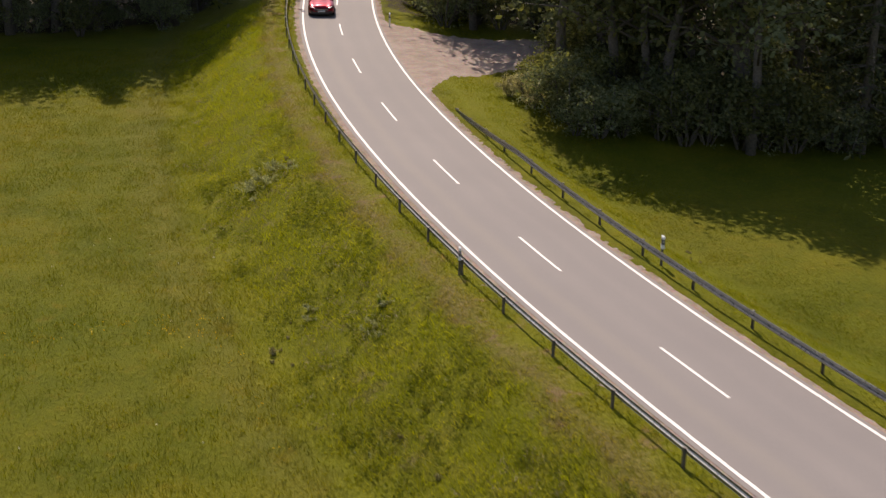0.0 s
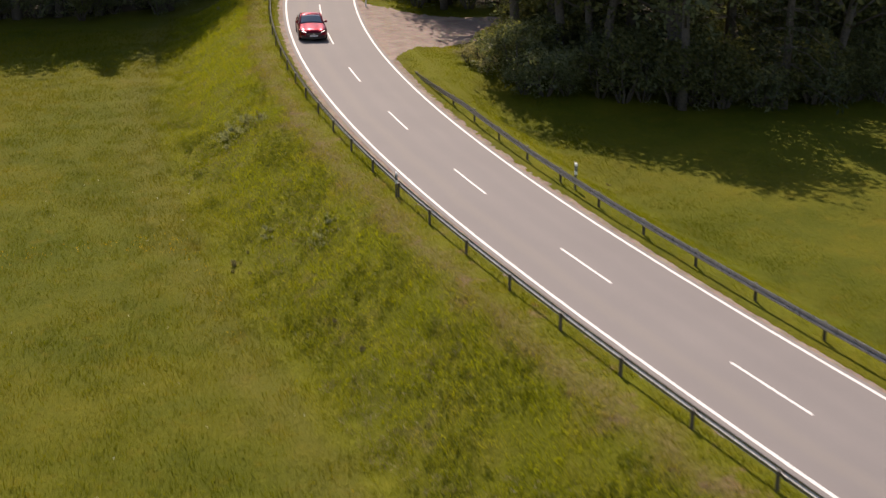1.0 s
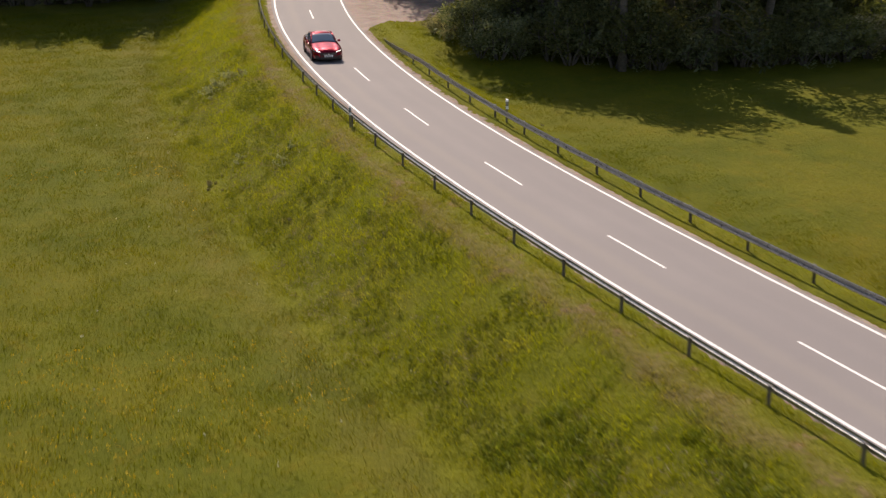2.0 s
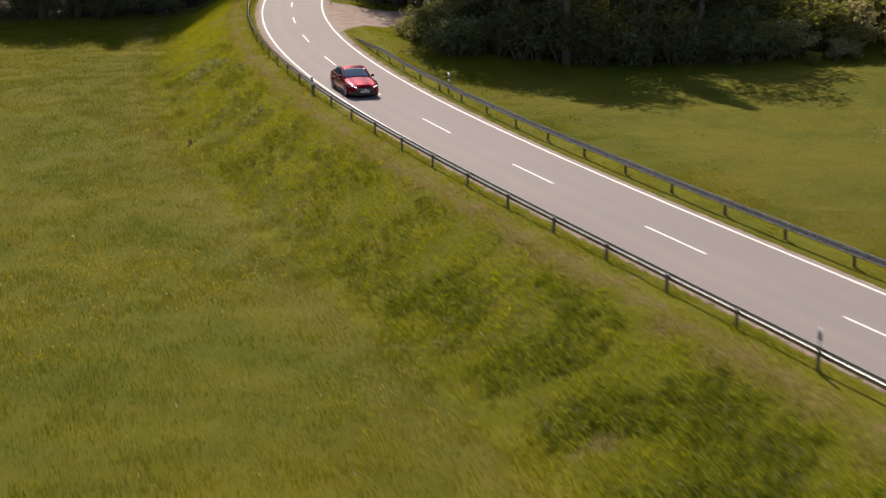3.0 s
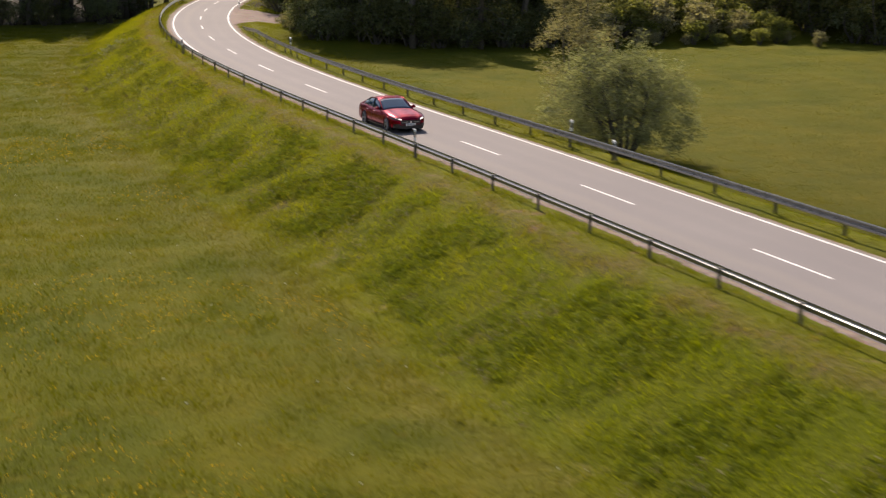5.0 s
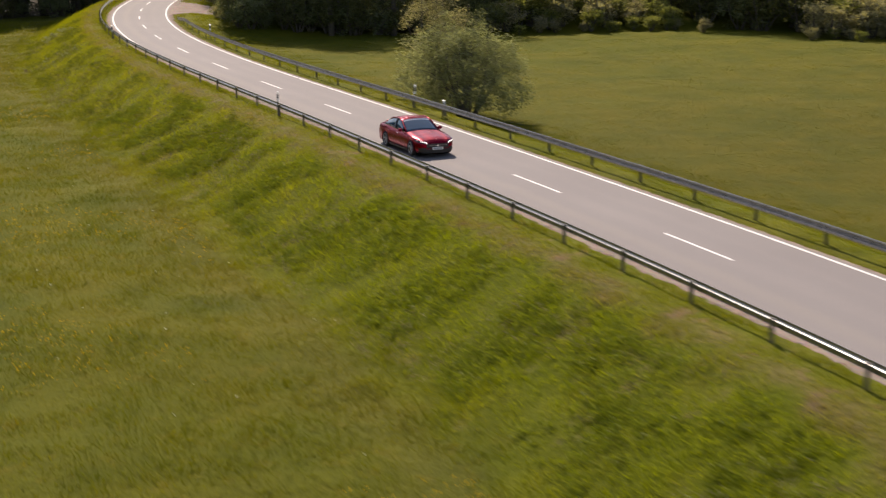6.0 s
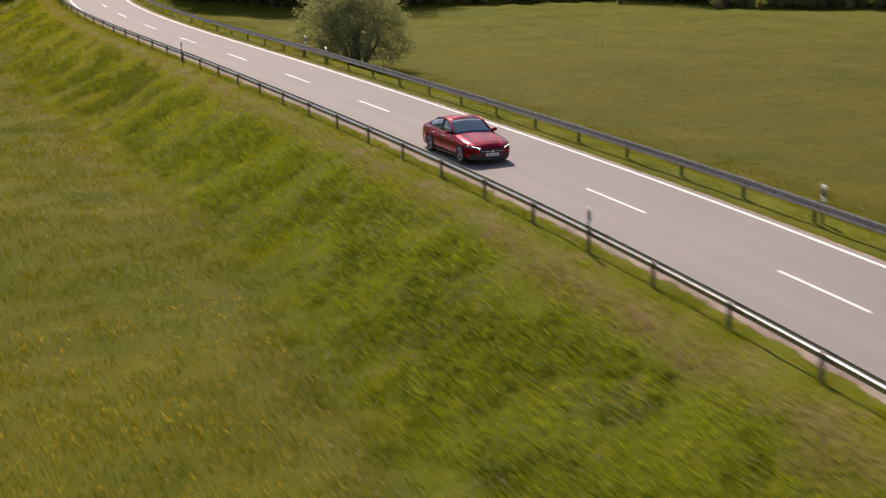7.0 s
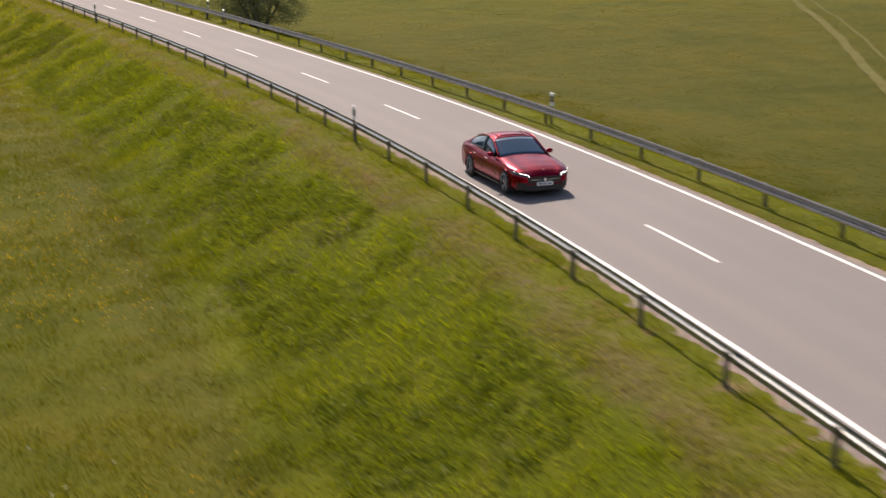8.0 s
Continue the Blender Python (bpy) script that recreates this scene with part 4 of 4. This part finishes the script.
for s, o in ((97, 8.0), (98, 10.5), (100, 8.2), (101, 11), (103, 7.8), (104, 10), (107, 8), (110, 8.5), (95.5, 12), (94, 14.5), (92.5, 16.5), (89.5, 18), (86, 18.5), (83.5, 17), (82, 14.5), (113, 9), (88, 20.5), (85, 21)):
    p = on_road(s, o)
    plant(low[int(rng.random() * 2)], p.x, p.y, 1.0 + 0.7 * rng.random())
for x, y in along([(-8, 122), (14, 115.5), (23, 111), (31, 110.5), (37, 114), (42, 121)], 1.7):
    px, py = x + rng.normal() * 0.9, y + rng.normal() * 0.9
    if free_of_road(px, py, 8):
        plant(low[int(rng.random() * 2)], px, py, 0.8 + 0.6 * rng.random())
for x, y in along([(57, 48), (63, 49), (71.5, 45.5), (78, 40), (80, 31), (86, 22), (95, 15), (112, 4)] + [(112, 7), (97, 18), (88, 25), (82, 35), (80, 43), (72, 49), (62, 52)], 1.3):
    px, py = x + rng.normal() * 0.7, y + rng.normal() * 0.7
    if px < 76:
        plant(lit[int(rng.random() * 3)], px, py, (0.95 if px < 69 else 0.6) + 0.5 * rng.random())
    elif py < 27:
        plant(lit[int(rng.random() * 3)], px, py, 0.8 + 0.6 * rng.random())
for x, y in along([(59, 45.5), (63, 46.5), (71, 43), (76.5, 38.5), (78, 30), (84, 20.5), (93, 13.5), (110, 2.5)], 1.2):
    px, py = x + rng.normal() * 0.8, y + rng.normal() * 0.6
    if px < 76 or py < 27:
        plant(lit[int(rng.random() * 2)], px, py, 0.3 + 0.5 * rng.random() ** 2)
for x, y in along([(58, 56), (64, 58), (73, 53), (80, 46), (83, 38), (87, 29), (92, 24), (100, 18), (116, 8)], 2.6):
    plant(low[int(rng.random() * 2)], x + rng.normal() * 0.7, y + rng.normal() * 0.7, 1.5 + 0.6 * rng.random())
for x, y in along([(64, 66), (75, 61), (86, 52), (89, 42), (94, 33), (102, 26), (118, 16)], 3.4):
    plant(low[int(rng.random() * 2)], x + rng.normal(), y + rng.normal(), 2.3 + 0.7 * rng.random())
for x, y, k, size in ((81.5, 42.0, 0, 0.8), (84.0, 37.0, 2, 0.85), (88.0, 42.0, 0, 0.9), (82.5, 47.0, 2, 0.9), (89.0, 36.0, 0, 0.9)):
    plant(kinds[k], x, y, size)
for x, y, k, size in ((37.0, 69.6, 2, 0.55), (38.8, 70.5, 2, 0.6), (34.6, 66.9, 1, 0.6), (36.4, 66.6, 2, 0.75), (38.0, 67.2, 2, 0.85), (35.2, 63.6, 2, 0.7), (37.4, 63.8, 2, 1.0), (33.9, 65.4, 1, 0.5), (34.6, 68.4, 1, 0.45), (36.6, 60.6, 2, 0.7), (47.5, 97.5, 2, 0.8), (49.5, 95.0, 2, 0.9), (47.0, 93.5, 1, 0.5)):
    plant(lit[k], x, y, size)


# ---- grass, flowers and weeds ----
def field_points(rng, n, s0, s1, o0, o1):
    s, o = s0 + (s1 - s0) * rng.random(n), o0 + (o1 - o0) * rng.random(n)
    hd = np.interp(s, LINE_S, _h)
    x, y = np.interp(s, LINE_S, LINE_X) + o * np.cos(hd), np.interp(s, LINE_S, LINE_Y) + o * np.sin(hd)
    return s, o, x, y


def tufty(x, y, k):
    """Slow uneven growth over the ground, 0 to 1: waves of many lengths and directions."""
    r = np.random.default_rng(77)
    z = np.zeros(np.shape(x))
    for _ in range(9):
        a, f, p, q = r.random() * 6.283, k * (0.5 + 1.5 * r.random()), r.random() * 6.283, r.random() * 6.283
        u, v = x * np.cos(a) + y * np.sin(a), y * np.cos(a) - x * np.sin(a)
        z = z + np.sin(u * f + p + 1.2 * np.sin(v * f * 0.8 + q))
    return np.clip(0.5 + 0.20 * z, 0, 1)


def mown_edge(o):
    """Where the uncut grass ends along the road, by o."""
    return np.interp(o, (-20, -12.4, -8.7, -7.6, -6.4), (-82.0, -82.6, -84.0, -87.5, -99.0))


def blades(name, label, seed, n, s0, s1, o0, o1, length, width, keep=0.0, lean=0.35):
    r = np.random.default_rng(seed)
    s, o, x, y = field_points(r, n, s0, s1, o0, o1)
    g = 0.6 * tufty(x, y, 1.7) + 0.4 * tufty(x + 40, y, 0.45)
    fade = np.clip((o - o0) / 3.0, 0, 1) * np.clip((o1 - o) / (3.0 if o1 < -5 else 0.01), 0, 1) if o0 < 0 else np.clip((o1 - o) / 4.0, 0, 1)
    ok = ((g + keep) * fade > r.random(n)) & (s > mown_edge(o) + 0.25 * r.normal(size=n)) & ~((s > pull_lo(o) + 0.1) & (s < pull_hi(o) - 0.1) & (o > 3.0) & (o < 24))
    s, o, x, y, g = s[ok], o[ok], x[ok], y[ok], g[ok]
    n = len(x)
    short = np.clip(0.35 + 0.65 * np.abs(np.abs(o) - 5.1) / 0.8, 0.35, 1.0)
    ln = length * (0.45 + 0.75 * r.random(n)) * (0.74 + 0.46 * g) * np.where(np.abs(o) < 6.2, short, 1.0) * np.where(np.abs(o) < 4.6, 0.7, 1.0)
    a = r.random(n) * 2 * np.pi
    tip = r.normal(size=(n, 2)) * lean * ln[:, None]
    z = ground_z(x, y) - 0.02
    w = width * (0.6 + 0.8 * r.random(n)) / 2
    ca, sa = np.cos(a) * w, np.sin(a) * w
    p = np.stack([np.stack([x - ca, y - sa, z], 1), np.stack([x + ca, y + sa, z], 1), np.stack([x + tip[:, 0], y + tip[:, 1], z + ln], 1)], 1)
    return tagged(raw_mesh(name, p.reshape(-1, 3), 3, BLADE, np.repeat(o, 3)), label, "grass", kind="stuff")


blades("bank_grass", "lush bright green uncut grass on the road bank", 101, 345000, -97, 106, -13.6, -3.4, 0.23, 0.030, 0.40, 0.85)
blades("meadow_grass", "olive green and yellowish meadow grass", 102, 620000, -83, 100, -44.0, -10.6, 0.19, 0.030, 0.2, 0.6)
blades("verge_grass", "short green grass along the road edge", 103, 270000, -82, 112, 3.3, 13.0, 0.13, 0.030, 0.3, 0.6)
blades("field_grass", "olive green grass of the open field", 104, 190000, -70, 62, 8.6, 66.0, 0.07, 0.05, 0.3, 0.8)


def scatter(name, label, category, seed, n, s0, s1, o0, o1, leaf, count, radius, size, up, threshold, k):
    r = np.random.default_rng(seed)
    s, o, x, y = field_points(r, n, s0, s1, o0, o1)
    ok = tufty(x, y, k) > threshold + 0.25 * r.random(n)
    x, y = x[ok], y[ok]
    c = np.stack([x, y, ground_z(x, y) + up], 1)
    return tagged(raw_mesh(name, leaves(r, c, radius, count, size[0], size[1], 0.6), 4, leaf), label, category, kind="stuff")


scatter("yellow_flowers", "small yellow meadow flowers in loose drifts", "flowers", 111, 13000, -82, 50, -42, -12.5, L_YELLOW, 3, 0.16, (0.06, 0.052), 0.18, 0.48, 0.22)
scatter("white_flowers", "scattered small white meadow flowers", "flowers", 112, 500, -82, 60, -40, -11.5, L_WHITE, 3, 0.05, (0.06, 0.05), 0.28, 0.4, 0.6)
scatter("leafy_herbs", "patches of broad-leaved herbs on the bank", "herbs", 113, 5200, -84, 14, -10.8, -6.3, L_HERB, 22, 0.30, (0.11, 0.05), 0.12, 0.30, 0.8)
scatter("leafy_herbs", "patches of light green leafy herbs on the bank", "herbs", 114, 3200, -8, 70, -11.2, -6.0, L_LIME, 12, 0.20, (0.12, 0.05), 0.20, 0.35, 0.8)
scatter("dry_stalks", "pale dead stalks lying among the bank grass", "dry grass", 115, 2600, -70, 75, -11.8, -7.0, L_DRY, 9, 0.28, (0.26, 0.02), 0.16, 0.58, 0.5)


def weed(name, label, seed, leaf, height, count, reach=0.22, blade=(0.20, 0.075)):
    r = np.random.default_rng(seed)
    ob = new(name)
    stem, centres = bmesh.new(), []
    for k in range(7):
        a = r.random() * 6.28
        e = (reach * math.cos(a), reach * math.sin(a), height * (0.7 + 0.4 * r.random()))
        tube([(e[0] * 0.15, e[1] * 0.15, -0.05), (e[0] * 0.5, e[1] * 0.5, e[2] * 0.55), e], (0.012, 0.009, 0.004), 5, stem)
        centres += [(e[0] * f, e[1] * f, e[2] * f) for f in (0.35, 0.6, 0.85, 1.0)]
    part("stems", stem, leaf, ob)
    raw_mesh("leaves", leaves(r, np.array(centres), 0.16, count, blade[0], blade[1], 0.9), 4, leaf, None, ob)
    return tagged(ob, label, "weed", "bank weeds")


docks = [weed("grey_shrub", "low spreading grey-green shrub on the bank", 83, L_SILVER, 0.30, 11, 0.55, (0.13, 0.06)), weed("dock_weed", "dark brown-green tall dock weed on the bank", 81, L_HERB, 0.75, 9), weed("dry_weed", "tuft of pale dry weed stalks on the bank", 82, L_DRY, 0.6, 7)]
for s, o, k, size in ((44.5, -7.3, 0, 1.0), (45.2, -6.9, 0, 0.8), (3.3, -9.4, 0, 0.8), (27.8, -7.6, 0, 0.9), (-24.0, -7.5, 0, 0.7), (-53.4, -7.5, 0, 0.7), (41.2, -9.9, 0, 0.7), (39.6, -10.3, 0, 0.6),
                      (45.3, -11.4, 1, 0.7), (44.0, -11.0, 1, 0.7), (62.2, -6.9, 1, 1.2), (61.2, -7.3, 1, 1.1), (63.2, -6.9, 1, 1.0), (33.7, -9.4, 1, 1.0), (36.6, -9.5, 1, 0.9), (48.0, 8.1, 1, 0.7), (46.6, 8.0, 1, 0.6), (101.0, -8.4, 1, 1.3)):
    p = on_road(s, o)
    plant(docks[k + 1], p.x, p.y, size * (0.5 if k == 0 else 0.7))


for s, o, size in ((62.3, -9.2, 1.0), (61.7, -8.7, 1.2), (62.0, -8.1, 1.1), (61.2, -7.9, 0.9), (62.6, -7.5, 1.1), (61.9, -7.0, 1.0), (63.2, -8.3, 0.9), (60.6, -8.9, 0.8), (44.6, -7.2, 0.8), (43.5, -7.8, 0.8), (43.0, -8.2, 0.9), (47.3, -9.2, 0.7), (46.6, -9.5, 0.6)):
    p = on_road(s, o)
    plant(docks[0], p.x, p.y, size)
for s, o, size in ((55.4, -9.6, 0.8), (54.6, -9.2, 0.7), (56.1, -9.9, 0.7), (46.1, -10.6, 0.9), (45.4, -11.1, 0.9), (44.7, -11.6, 1.0), (47.2, -10.2, 0.7), (47.9, 8.2, 0.8), (46.9, 7.7, 0.7), (18.0, -9.8, 0.8), (16.8, -9.4, 0.7), (8.5, -9.9, 0.8), (7.4, -9.6, 0.7)):
    p = on_road(s, o)
    plant(docks[2], p.x, p.y, size * 0.55)


# ---- what moves ----
def motions():
    times = (0, 0.5, 1, 1.5, 3, 3.5, 4, 4.5, 5, 6.5, 7, 7.5, 8)
    front = (99.2, 90.2, 81.2, 72.2, 43.4, 33.75, 24.1, 14.2, 4.2, -29.95, -41.75, -54.1, -66.85)
    fine = np.round(np.arange(0, 8.01, 0.5), 2)
    fit = np.polyfit(times, front, 7)
    rows = []
    for t in fine:
        s = float(np.polyval(fit, t)) + 2.1
        rows.append((float(t), Matrix.Translation(on_road(s, -1.25, 0.022)) @ Matrix.Rotation(heading(s) + math.pi, 4, "Z")))
    walk(car, rows)
    for w in wheels:
        spin = [(k / 10, Matrix.Translation(w.location) @ Matrix.Rotation(-radians(75) * k, 4, "X")) for k in range(81)]
        walk(w, spin)


motions()
